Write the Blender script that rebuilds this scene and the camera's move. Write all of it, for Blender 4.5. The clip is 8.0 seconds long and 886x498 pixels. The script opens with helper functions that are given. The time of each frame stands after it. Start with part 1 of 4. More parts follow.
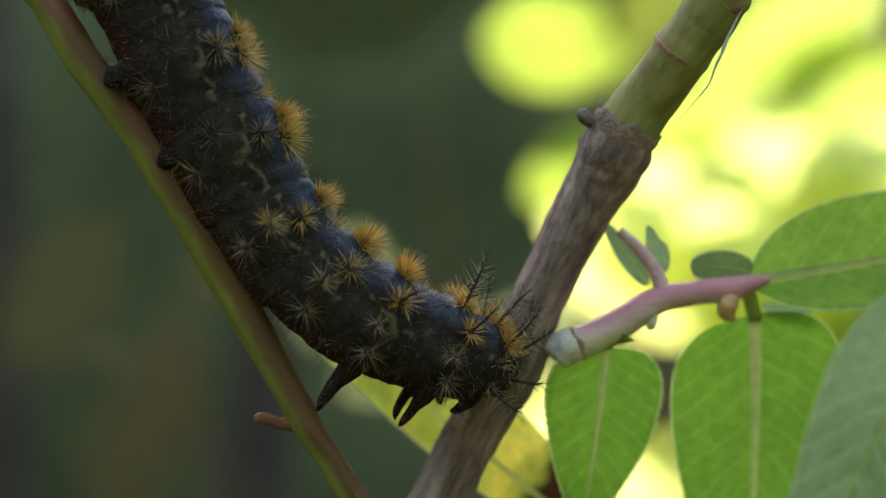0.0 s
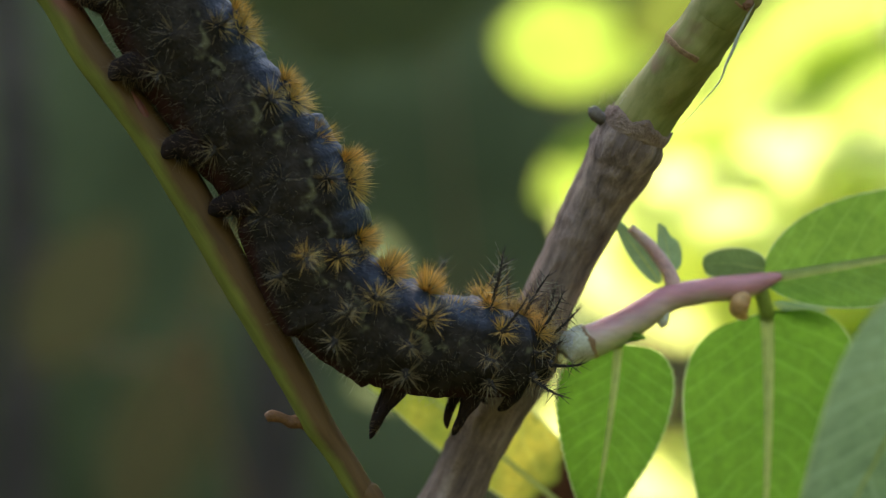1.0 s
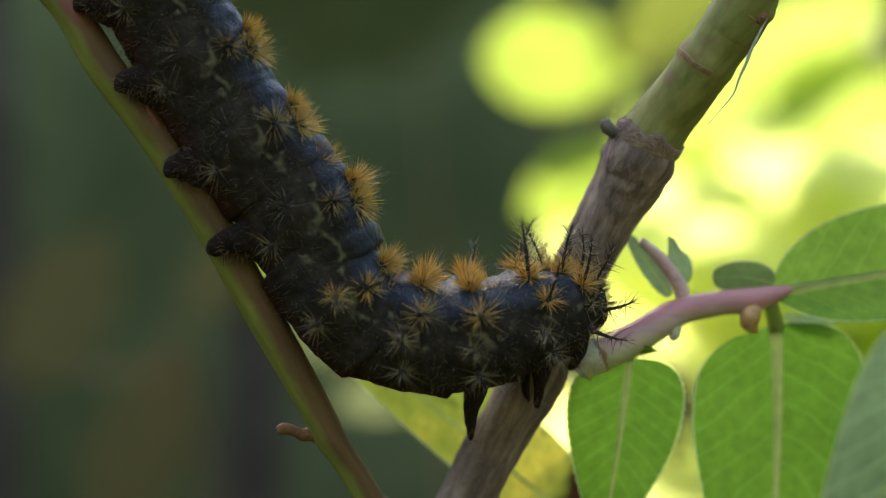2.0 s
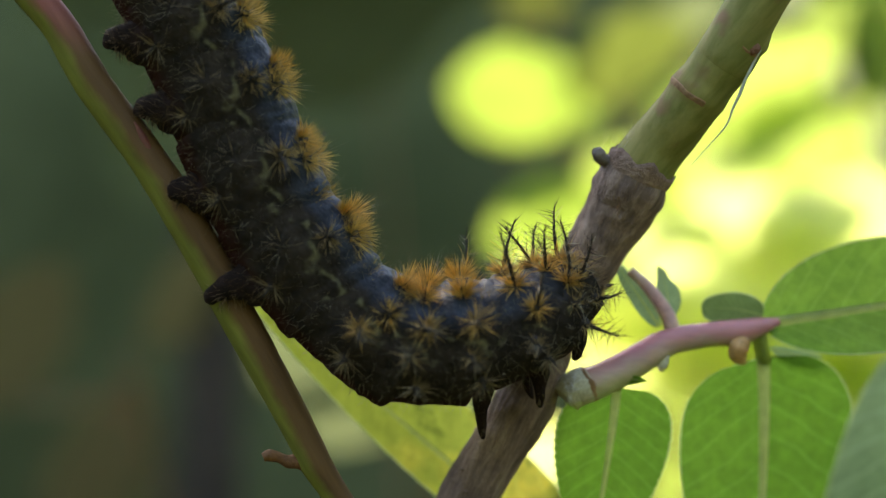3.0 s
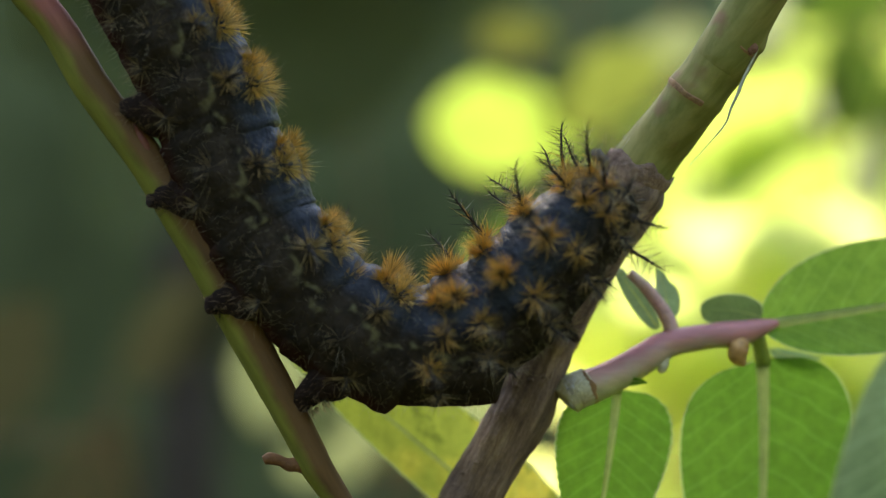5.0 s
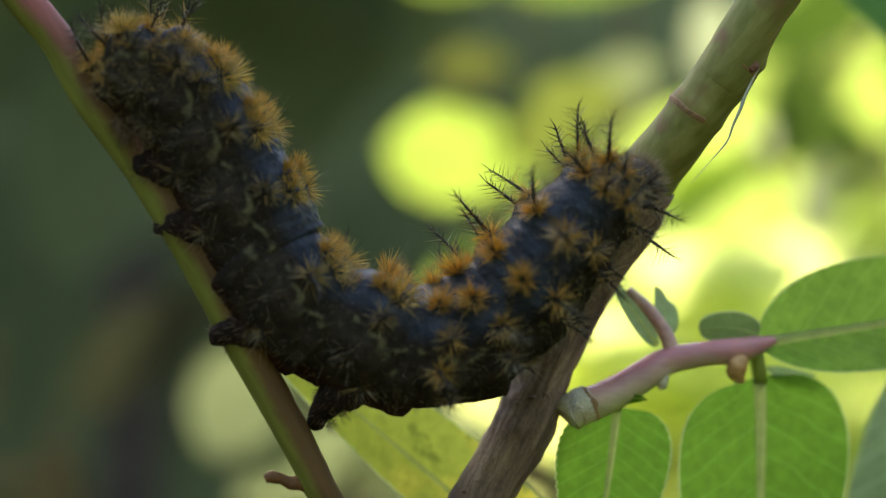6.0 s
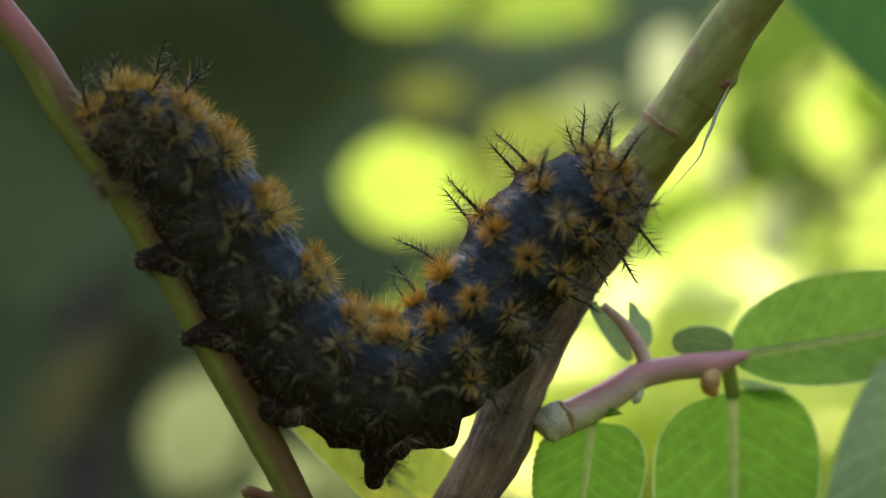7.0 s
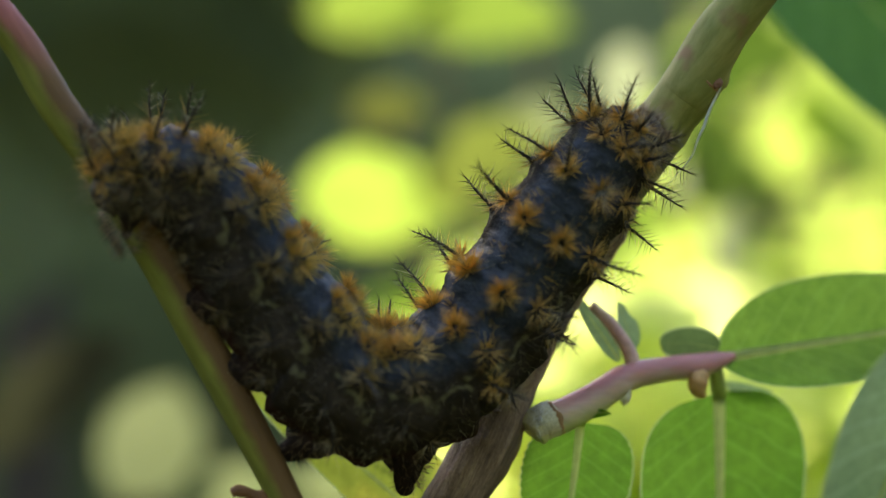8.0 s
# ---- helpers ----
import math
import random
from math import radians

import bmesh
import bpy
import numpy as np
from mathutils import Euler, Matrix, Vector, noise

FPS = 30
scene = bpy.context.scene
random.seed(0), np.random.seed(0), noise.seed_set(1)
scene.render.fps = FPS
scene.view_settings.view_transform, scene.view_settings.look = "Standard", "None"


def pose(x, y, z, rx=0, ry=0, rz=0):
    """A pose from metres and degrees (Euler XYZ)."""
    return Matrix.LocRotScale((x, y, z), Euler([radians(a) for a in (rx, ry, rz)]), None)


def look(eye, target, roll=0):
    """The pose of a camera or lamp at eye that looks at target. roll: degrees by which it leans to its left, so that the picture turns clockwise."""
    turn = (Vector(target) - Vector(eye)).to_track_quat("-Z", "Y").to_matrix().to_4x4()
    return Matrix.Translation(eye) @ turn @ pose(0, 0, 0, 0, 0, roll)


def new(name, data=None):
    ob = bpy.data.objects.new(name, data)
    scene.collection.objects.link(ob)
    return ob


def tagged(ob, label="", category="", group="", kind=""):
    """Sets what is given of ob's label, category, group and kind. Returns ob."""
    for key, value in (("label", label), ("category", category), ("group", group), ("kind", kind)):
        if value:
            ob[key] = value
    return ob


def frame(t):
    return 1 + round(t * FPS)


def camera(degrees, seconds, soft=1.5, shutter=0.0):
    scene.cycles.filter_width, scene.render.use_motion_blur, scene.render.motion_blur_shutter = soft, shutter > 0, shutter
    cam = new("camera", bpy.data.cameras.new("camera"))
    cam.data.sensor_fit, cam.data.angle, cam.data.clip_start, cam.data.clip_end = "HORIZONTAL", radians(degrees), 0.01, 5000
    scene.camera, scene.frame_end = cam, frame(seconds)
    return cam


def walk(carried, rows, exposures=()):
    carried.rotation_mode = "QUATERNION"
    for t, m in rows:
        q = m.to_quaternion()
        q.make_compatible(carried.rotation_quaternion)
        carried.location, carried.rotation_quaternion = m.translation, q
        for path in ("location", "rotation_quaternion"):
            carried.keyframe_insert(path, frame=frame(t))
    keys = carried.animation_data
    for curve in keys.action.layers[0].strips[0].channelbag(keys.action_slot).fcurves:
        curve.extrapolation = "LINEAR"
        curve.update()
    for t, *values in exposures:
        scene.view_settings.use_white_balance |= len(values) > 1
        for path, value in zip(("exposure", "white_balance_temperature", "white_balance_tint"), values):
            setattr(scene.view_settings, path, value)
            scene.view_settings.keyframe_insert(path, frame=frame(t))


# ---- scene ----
# Macro view of a spiny caterpillar that climbs from one shrub stem to another.
# Small places are written in millimetres from a point HEIGHT metres over the ground.
HEIGHT = 0.6


def at(x, y, z):
    return Vector((x * 0.001, y * 0.001, HEIGHT + z * 0.001))


def sight(eye, target, roll):
    return look(at(*eye), at(*target), roll)


cam = camera(36.0, 8.0, soft=1.2, shutter=0.0)
cam.data.dof.use_dof = True
cam.data.dof.focus_distance = 0.1050
cam.data.dof.aperture_fstop = 12.0
cam.data.dof.aperture_blades = 0
walk(cam, [
    (0.0, sight((0.00, -111.20, -0.00), (-0.00, -1.20, 0.00), -0.06)),
    (0.5, sight((1.06, -111.05, -0.01), (-0.66, -1.06, -0.17), -0.10)),
    (1.0, sight((0.48, -111.00, -0.40), (-0.87, -1.01, -0.17), -0.15)),
    (1.5, sight((-0.51, -110.90, -0.60), (-0.70, -0.90, -0.37), -0.02)),
    (1.7, sight((-1.22, -110.92, -0.34), (-1.18, -0.92, 0.02), 0.00)),
    (2.8, sight((-4.66, -110.11, -1.91), (-1.46, -0.26, 2.98), 0.52)),
    (3.0, sight((-4.90, -109.92, -1.21), (-0.96, -0.07, 3.01), 0.83)),
    (3.5, sight((-4.98, -109.75, -1.49), (-0.36, 0.03, 3.71), 0.78)),
    (4.0, sight((-5.37, -109.67, -1.84), (-0.48, 0.10, 3.40), 0.67)),
    (4.5, sight((-5.84, -109.45, -2.32), (-0.28, 0.25, 3.52), 0.66)),
    (4.7, sight((-6.09, -109.50, -3.27), (-0.68, 0.16, 3.41), 0.45)),
    (5.8, sight((-10.14, -108.68, -5.01), (-0.96, 0.56, 3.98), 0.46)),
    (6.0, sight((-11.20, -108.48, -5.37), (-0.90, 0.59, 4.61), 0.33)),
    (6.5, sight((-12.11, -108.55, -6.05), (0.02, 0.14, 5.75), 0.24)),
    (7.0, sight((-12.79, -108.54, -6.96), (1.00, -0.15, 5.78), -0.01)),
    (7.5, sight((-13.96, -107.98, -7.68), (1.67, 0.10, 5.54), 0.04)),
    (8.0, sight((-15.91, -107.27, -8.22), (1.89, 0.38, 5.77), 0.17)),
], exposures=((0.0, 2.19, 7800, 11), (8.0, 2.13, 7800, 11)))

# ---- light ----
SUN_TURN, SUN_HEIGHT = radians(-24), radians(50)
to_sun = Vector((math.sin(SUN_TURN) * math.cos(SUN_HEIGHT), math.cos(SUN_TURN) * math.cos(SUN_HEIGHT), math.sin(SUN_HEIGHT)))
world = bpy.data.worlds.new("world")
scene.world = world
world.use_nodes = True
sky = world.node_tree.nodes.new("ShaderNodeTexSky")
sky.sky_type, sky.sun_disc = "NISHITA", False
sky.sun_elevation, sky.sun_rotation = SUN_HEIGHT, SUN_TURN
back = world.node_tree.nodes["Background"]
back.inputs["Strength"].default_value = 0.15
world.node_tree.links.new(sky.outputs["Color"], back.inputs["Color"])
sun = new("sun", bpy.data.lights.new("sun", "SUN"))
sun.data.energy, sun.data.angle, sun.data.color = 3.0, radians(0.6), (1.0, 0.95, 0.86)
sun.matrix_world = look(to_sun * 20, (0, 0, 0))


# ---- materials ----
def material(name, build):
    mat = bpy.data.materials.new(name)
    mat.use_nodes = True
    tree = mat.node_tree
    build(tree, tree.nodes, tree.links, tree.nodes["Principled BSDF"])
    return mat


def noise_tex(nodes, links, scale, detail=4.0, rough=0.55, stretch=None, coords="Object", lean=0.0):
    """A noise texture in the object's own space; scale counts waves a metre."""
    place = nodes.new("ShaderNodeTexCoord")
    tex = nodes.new("ShaderNodeTexNoise")
    tex.inputs["Scale"].default_value = scale
    tex.inputs["Detail"].default_value = detail
    tex.inputs["Roughness"].default_value = rough
    if stretch:
        m = nodes.new("ShaderNodeMapping")
        m.inputs["Scale"].default_value = stretch
        turned = nodes.new("ShaderNodeMapping")
        turned.inputs["Rotation"].default_value = (0, radians(lean), 0)
        links.new(place.outputs[coords], turned.inputs["Vector"])
        links.new(turned.outputs["Vector"], m.inputs["Vector"])
        links.new(m.outputs["Vector"], tex.inputs["Vector"])
    else:
        links.new(place.outputs[coords], tex.inputs["Vector"])
    return tex.outputs["Fac"]


def ramp(nodes, links, fac, stops):
    r = nodes.new("ShaderNodeValToRGB")
    while len(r.color_ramp.elements) < len(stops):
        r.color_ramp.elements.new(0.5)
    for e, (p, c) in zip(r.color_ramp.elements, stops):
        e.position, e.color = p, (*c, 1)
    links.new(fac, r.inputs["Fac"])
    return r.outputs["Color"]


def mixed(nodes, links, a, b, fac, blend="MIX"):
    m = nodes.new("ShaderNodeMix")
    m.data_type, m.blend_type = "RGBA", blend
    for value, slot in ((a, 6), (b, 7)):
        if isinstance(value, tuple):
            m.inputs[slot].default_value = (*value, 1)
        else:
            links.new(value, m.inputs[slot])
    if isinstance(fac, float):
        m.inputs[0].default_value = fac
    else:
        links.new(fac, m.inputs[0])
    return m.outputs[2]


def bumped(nodes, links, height, bsdf, strength, distance):
    b = nodes.new("ShaderNodeBump")
    b.inputs["Strength"].default_value, b.inputs["Distance"].default_value = strength, distance
    links.new(height, b.inputs["Height"])
    links.new(b.outputs["Normal"], bsdf.inputs["Normal"])


def math_node(nodes, links, op, *values):
    n = nodes.new("ShaderNodeMath")
    n.operation = op
    for k, v in enumerate(values):
        if isinstance(v, (int, float)):
            n.inputs[k].default_value = v
        else:
            links.new(v, n.inputs[k])
    return n.outputs[0]


def plain(low, high, scale, rough=0.6, detail=4.0, bump=0.4, depth=0.0001, stretch=None, spec=0.4, sheen=0.0):
    def build(tree, nodes, links, bsdf):
        n = noise_tex(nodes, links, scale, detail, 0.6, stretch)
        n2 = noise_tex(nodes, links, scale * 5.3, 3.0, 0.6, stretch)
        col = ramp(nodes, links, n, ((0.3, low), (0.7, high)))
        col = mixed(nodes, links, col, ramp(nodes, links, n2, ((0.3, (0.6, 0.6, 0.6)), (0.7, (1.25, 1.25, 1.25)))), 0.6, "MULTIPLY")
        links.new(col, bsdf.inputs["Base Color"])
        bsdf.inputs["Roughness"].default_value = rough
        bsdf.inputs["Specular IOR Level"].default_value = spec
        bsdf.inputs["Sheen Weight"].default_value = sheen
        if bump:
            bumped(nodes, links, n2, bsdf, bump, depth)
    return build


def leafy(face, glow, vein_scale=900.0, through_part=0.55, rough=0.45, spots=None, wear=120.0, ribs=0.24, green_end=None, dead_foot=0.0):
    """A leaf: the light that it throws back and the light that it lets through."""
    def build(tree, nodes, links, bsdf):
        big = noise_tex(nodes, links, wear, 3.0)
        fine = noise_tex(nodes, links, vein_scale, 4.0, 0.65)
        shade = ramp(nodes, links, big, ((0.25, (0.72, 0.78, 0.7)), (0.75, (1.2, 1.15, 1.1))))
        grain = ramp(nodes, links, fine, ((0.35, (0.8, 0.82, 0.78)), (0.65, (1.15, 1.15, 1.12))))
        uvs = nodes.new("ShaderNodeUVMap")
        uvs.uv_map = "leaf"
        axes = nodes.new("ShaderNodeSeparateXYZ")
        links.new(uvs.outputs[0], axes.inputs[0])
        bend = math_node(nodes, links, "MULTIPLY_ADD", axes.outputs[1], -1.9, math_node(nodes, links, "MULTIPLY", axes.outputs[0], 10.0))
        bend = math_node(nodes, links, "MULTIPLY_ADD", noise_tex(nodes, links, wear * 1.5, 2.0), 0.9, bend)
        tooth = math_node(nodes, links, "ABSOLUTE", math_node(nodes, links, "SUBTRACT", math_node(nodes, links, "FRACT", bend), 0.5))
        lines = ramp(nodes, links, tooth, ((0.0, (1, 1, 1)), (0.045, (0.5, 0.5, 0.5)), (0.11, (0, 0, 0))))
        net = nodes.new("ShaderNodeTexVoronoi")
        net.feature = "DISTANCE_TO_EDGE"
        net.inputs["Scale"].default_value = vein_scale * 1.3
        links.new(nodes.new("ShaderNodeTexCoord").outputs["Object"], net.inputs["Vector"])
        mesh_lines = ramp(nodes, links, net.outputs["Distance"], ((0.0, (0.35, 0.35, 0.35)), (0.10, (0, 0, 0))))
        lines = mixed(nodes, links, lines, mesh_lines, 0.5, "ADD")
        a = mixed(nodes, links, mixed(nodes, links, face, shade, 1.0, "MULTIPLY"), grain, 0.8, "MULTIPLY")
        b = mixed(nodes, links, mixed(nodes, links, glow, shade, 0.7, "MULTIPLY"), grain, 0.8, "MULTIPLY")
        if ribs:
            a = mixed(nodes, links, a, tuple(min(1.0, q * 2.1 + 0.06) for q in face), math_node(nodes, links, "MULTIPLY", lines, ribs))
            b = mixed(nodes, links, b, tuple(min(1.0, q * 1.45 + 0.05) for q in glow), math_node(nodes, links, "MULTIPLY", lines, ribs))
        if green_end:
            reach = math_node(nodes, links, "MULTIPLY_ADD", noise_tex(nodes, links, wear, 4.0), 0.7, axes.outputs[0])
            still_green = ramp(nodes, links, reach, ((0.66, (0, 0, 0)), (0.88, (1, 1, 1))))
            a = mixed(nodes, links, a, mixed(nodes, links, green_end[0], grain, 0.8, "MULTIPLY"), still_green)
            b = mixed(nodes, links, b, mixed(nodes, links, green_end[1], grain, 0.8, "MULTIPLY"), still_green)
        if spots:
            s = noise_tex(nodes, links, spots[1], 3.0, 0.6)
            mask = ramp(nodes, links, s, ((spots[2], (0, 0, 0)), (spots[2] + 0.06, (1, 1, 1))))
            a = mixed(nodes, links, a, spots[0], mask)
            b = mixed(nodes, links, b, tuple(c * 0.8 for c in spots[0]), mask)
        if dead_foot:
            edge = math_node(nodes, links, "MULTIPLY_ADD", noise_tex(nodes, links, wear, 4.0), 0.14, math_node(nodes, links, "SUBTRACT", axes.outputs[0], dead_foot + 0.07))
            sick = ramp(nodes, links, edge, ((0.015, (1, 1, 1)), (0.06, (0, 0, 0))))
            dead = ramp(nodes, links, edge, ((0.0, (1, 1, 1)), (0.02, (0, 0, 0))))
            rot = ramp(nodes, links, fine, ((0.3, (0.035, 0.018, 0.010)), (0.7, (0.11, 0.055, 0.028))))
            a = mixed(nodes, links, mixed(nodes, links, a, (0.20, 0.24, 0.04), sick), rot, dead)
            b = mixed(nodes, links, mixed(nodes, links, b, (0.28, 0.34, 0.05), sick), (0.05, 0.02, 0.01), dead)
        links.new(a, bsdf.inputs["Base Color"])
        bsdf.inputs["Roughness"].default_value = rough
        bsdf.inputs["Specular IOR Level"].default_value = 0.35
        bumped(nodes, links, fine, bsdf, 0.35, 0.00015)
        tr = nodes.new("ShaderNodeBsdfTranslucent")
        links.new(b, tr.inputs["Color"])
        mix = nodes.new("ShaderNodeMixShader")
        mix.inputs[0].default_value = through_part
        links.new(bsdf.outputs[0], mix.inputs[1])
        links.new(tr.outputs[0], mix.inputs[2])
        links.new(mix.outputs[0], nodes["Material Output"].inputs["Surface"])
    return build


def bark_build(tree, nodes, links, bsdf):
    long_ = noise_tex(nodes, links, 1100, 6.0, 0.7, (1, 1, 0.10), lean=-25)
    crack = noise_tex(nodes, links, 620, 3.0, 0.6, (1, 1, 0.13), lean=-25)
    big = noise_tex(nodes, links, 150, 3.0)
    grit = noise_tex(nodes, links, 3200, 3.0, 0.7)
    col = ramp(nodes, links, long_, ((0.28, (0.066, 0.043, 0.034)), (0.5, (0.25, 0.178, 0.136)), (0.72, (0.50, 0.39, 0.31))))
    col = mixed(nodes, links, col, ramp(nodes, links, big, ((0.35, (0.72, 0.66, 0.66)), (0.65, (1.18, 1.12, 1.05)))), 1.0, "MULTIPLY")
    col = mixed(nodes, links, col, ramp(nodes, links, crack, ((0.36, (0.35, 0.32, 0.30)), (0.46, (1, 1, 1)))), 0.5, "MULTIPLY")
    col = mixed(nodes, links, col, ramp(nodes, links, grit, ((0.3, (0.7, 0.7, 0.7)), (0.7, (1.25, 1.25, 1.25)))), 0.7, "MULTIPLY")
    links.new(col, bsdf.inputs["Base Color"])
    bsdf.inputs["Roughness"].default_value = 0.7
    tall = math_node(nodes, links, "ADD", math_node(nodes, links, "MULTIPLY", long_, 0.8), math_node(nodes, links, "MINIMUM", crack, 0.48))
    bumped(nodes, links, math_node(nodes, links, "MULTIPLY_ADD", grit, 0.15, tall), bsdf, 1.0, 0.0007)


def green_stem_build(tree, nodes, links, bsdf):
    long_ = noise_tex(nodes, links, 1000, 4.0, 0.6, (1, 1, 0.12), lean=-38)
    big = noise_tex(nodes, links, 130, 3.0)
    col = ramp(nodes, links, long_, ((0.3, (0.165, 0.185, 0.05)), (0.7, (0.30, 0.31, 0.11))))
    scar = ramp(nodes, links, noise_tex(nodes, links, 330, 2.0), ((0.58, (0, 0, 0)), (0.72, (0.85, 0.85, 0.85))))
    col = mixed(nodes, links, col, ramp(nodes, links, big, ((0.4, (0.85, 0.9, 0.8)), (0.7, (1.25, 1.05, 1.0)))), 1.0, "MULTIPLY")
    col = mixed(nodes, links, col, (0.24, 0.14, 0.07), scar)
    links.new(col, bsdf.inputs["Base Color"])
    bsdf.inputs["Roughness"].default_value = 0.62
    bsdf.inputs["Specular IOR Level"].default_value = 0.2
    bumped(nodes, links, long_, bsdf, 0.3, 0.0002)


def slender_build(tree, nodes, links, bsdf):
    """Olive green on the left, reddish brown on the right with its shade put into the colour, pink upwards."""
    long_ = noise_tex(nodes, links, 900, 4.0, 0.6, (1, 1, 0.12), lean=33)
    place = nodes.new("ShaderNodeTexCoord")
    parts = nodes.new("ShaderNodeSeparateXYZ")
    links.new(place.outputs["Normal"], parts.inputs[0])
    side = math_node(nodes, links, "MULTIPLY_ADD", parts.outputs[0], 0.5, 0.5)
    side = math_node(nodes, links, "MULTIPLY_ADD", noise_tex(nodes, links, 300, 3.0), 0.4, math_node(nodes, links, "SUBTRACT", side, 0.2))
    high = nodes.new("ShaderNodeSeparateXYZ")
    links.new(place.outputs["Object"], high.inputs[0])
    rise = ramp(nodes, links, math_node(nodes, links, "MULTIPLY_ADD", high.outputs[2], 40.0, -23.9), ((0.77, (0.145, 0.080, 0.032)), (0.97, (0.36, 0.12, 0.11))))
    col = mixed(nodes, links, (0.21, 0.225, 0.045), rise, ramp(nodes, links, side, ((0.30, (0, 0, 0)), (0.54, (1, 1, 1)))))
    col = mixed(nodes, links, col, ramp(nodes, links, long_, ((0.3, (0.7, 0.7, 0.7)), (0.7, (1.2, 1.2, 1.2)))), 1.0, "MULTIPLY")
    links.new(col, bsdf.inputs["Base Color"])
    bsdf.inputs["Roughness"].default_value = 0.6
    bsdf.inputs["Specular IOR Level"].default_value = 0.22
    bumped(nodes, links, long_, bsdf, 0.35, 0.0002)


def skin_build(tree, nodes, links, bsdf):
    """Velvety black sides, back tinted slate for the sky's sheen, with pale specks, one wavy cream line along each
    side.
    """
    place = nodes.new("ShaderNodeTexCoord")
    p = nodes.new("ShaderNodeSeparateXYZ")
    links.new(place.outputs["Object"], p.inputs[0])
    across = math_node(nodes, links, "ABSOLUTE", p.outputs[0])
    turn = math_node(nodes, links, "ARCTAN2", across, p.outputs[2])
    wob = noise_tex(nodes, links, 420, 2.0)
    turn2 = math_node(nodes, links, "MULTIPLY_ADD", wob, 0.7, math_node(nodes, links, "SUBTRACT", turn, 0.35))
    fine = noise_tex(nodes, links, 2600, 3.0, 0.6)
    mid = noise_tex(nodes, links, 700, 4.0, 0.6)
    # The slate blue puts the sky's reflection on the back into its colour.
    backc = ramp(nodes, links, mid, ((0.34, (0.016, 0.019, 0.024)), (0.70, (0.047, 0.059, 0.081))))
    sidec = ramp(nodes, links, mid, ((0.35, (0.018, 0.015, 0.012)), (0.7, (0.046, 0.036, 0.027))))
    col = mixed(nodes, links, backc, sidec, ramp(nodes, links, math_node(nodes, links, "MULTIPLY", turn2, 0.5), ((0.34, (0, 0, 0)), (0.52, (1, 1, 1)))))
    red = ramp(nodes, links, math_node(nodes, links, "MULTIPLY", turn2, 0.333), ((0.72, (0, 0, 0)), (0.86, (1, 1, 1))))
    col = mixed(nodes, links, col, (0.045, 0.017, 0.012), red)
    speck = ramp(nodes, links, fine, ((0.60, (0, 0, 0)), (0.70, (1, 1, 1))))
    col = mixed(nodes, links, col, (0.10, 0.095, 0.075), math_node(nodes, links, "MULTIPLY", speck, 0.35))
    wave = math_node(nodes, links, "SINE", math_node(nodes, links, "MULTIPLY", p.outputs[1], 1350.0))
    off = math_node(nodes, links, "ABSOLUTE", math_node(nodes, links, "SUBTRACT", turn2, math_node(nodes, links, "MULTIPLY_ADD", wave, 0.12, 1.30)))
    line = ramp(nodes, links, off, ((0.02, (1, 1, 1)), (0.085, (0, 0, 0))))
    col = mixed(nodes, links, col, (0.25, 0.24, 0.13), math_node(nodes, links, "MULTIPLY", line, ramp(nodes, links, noise_tex(nodes, links, 800, 2.0), ((0.44, (0.0, 0.0, 0.0)), (0.62, (0.42, 0.42, 0.42))))))
    links.new(col, bsdf.inputs["Base Color"])
    flank = ramp(nodes, links, math_node(nodes, links, "MULTIPLY", turn2, 0.5), ((0.28, (0, 0, 0)), (0.55, (1, 1, 1))))
    links.new(math_node(nodes, links, "MULTIPLY_ADD", flank, 0.42, 0.42), bsdf.inputs["Roughness"])
    links.new(math_node(nodes, links, "MULTIPLY_ADD", flank, -0.05, 0.09), bsdf.inputs["Specular IOR Level"])
    fold = math_node(nodes, links, "SINE", math_node(nodes, links, "MULTIPLY_ADD", mid, 9.0, math_node(nodes, links, "MULTIPLY", p.outputs[1], 6200.0)))
    pebble = nodes.new("ShaderNodeTexVoronoi")
    pebble.inputs["Scale"].default_value = 3400.0
    links.new(place.outputs["Object"], pebble.inputs["Vector"])
    relief = math_node(nodes, links, "MULTIPLY_ADD", pebble.outputs["Distance"], -0.35, math_node(nodes, links, "MULTIPLY_ADD", fold, 0.10, mid))
    bumped(nodes, links, math_node(nodes, links, "MULTIPLY_ADD", fine, 0.25, relief), bsdf, 0.55, 0.00030)


def spine_glow(face, through_part):
    def build(tree, nodes, links, bsdf):
        rnd = nodes.new("ShaderNodeNewGeometry").outputs["Random Per Island"]
        col = ramp(nodes, links, rnd, ((0.0, tuple(c * 0.62 for c in face)), (1.0, tuple(min(1.0, c * 1.3) for c in face))))
        links.new(col, bsdf.inputs["Base Color"])
        bsdf.inputs["Roughness"].default_value = 0.35
        tr = nodes.new("ShaderNodeBsdfTranslucent")
        links.new(col, tr.inputs["Color"])
        mix = nodes.new("ShaderNodeMixShader")
        mix.inputs[0].default_value = through_part
        links.new(bsdf.outputs[0], mix.inputs[1])
        links.new(tr.outputs[0], mix.inputs[2])
        links.new(mix.outputs[0], nodes["Material Output"].inputs["Surface"])
    return build


BARK = material("bark", bark_build)
GREEN_STEM = material("green_stem", green_stem_build)
SLENDER = material("slender_stem", slender_build)
COLLAR = material("dry_bark", plain((0.14, 0.082, 0.06), (0.40, 0.28, 0.21), 500, 0.85, bump=0.9, depth=0.0003))
DRY = material("dry_scale", plain((0.22, 0.11, 0.05), (0.44, 0.27, 0.13), 500, 0.7, bump=0.5, depth=0.0002))
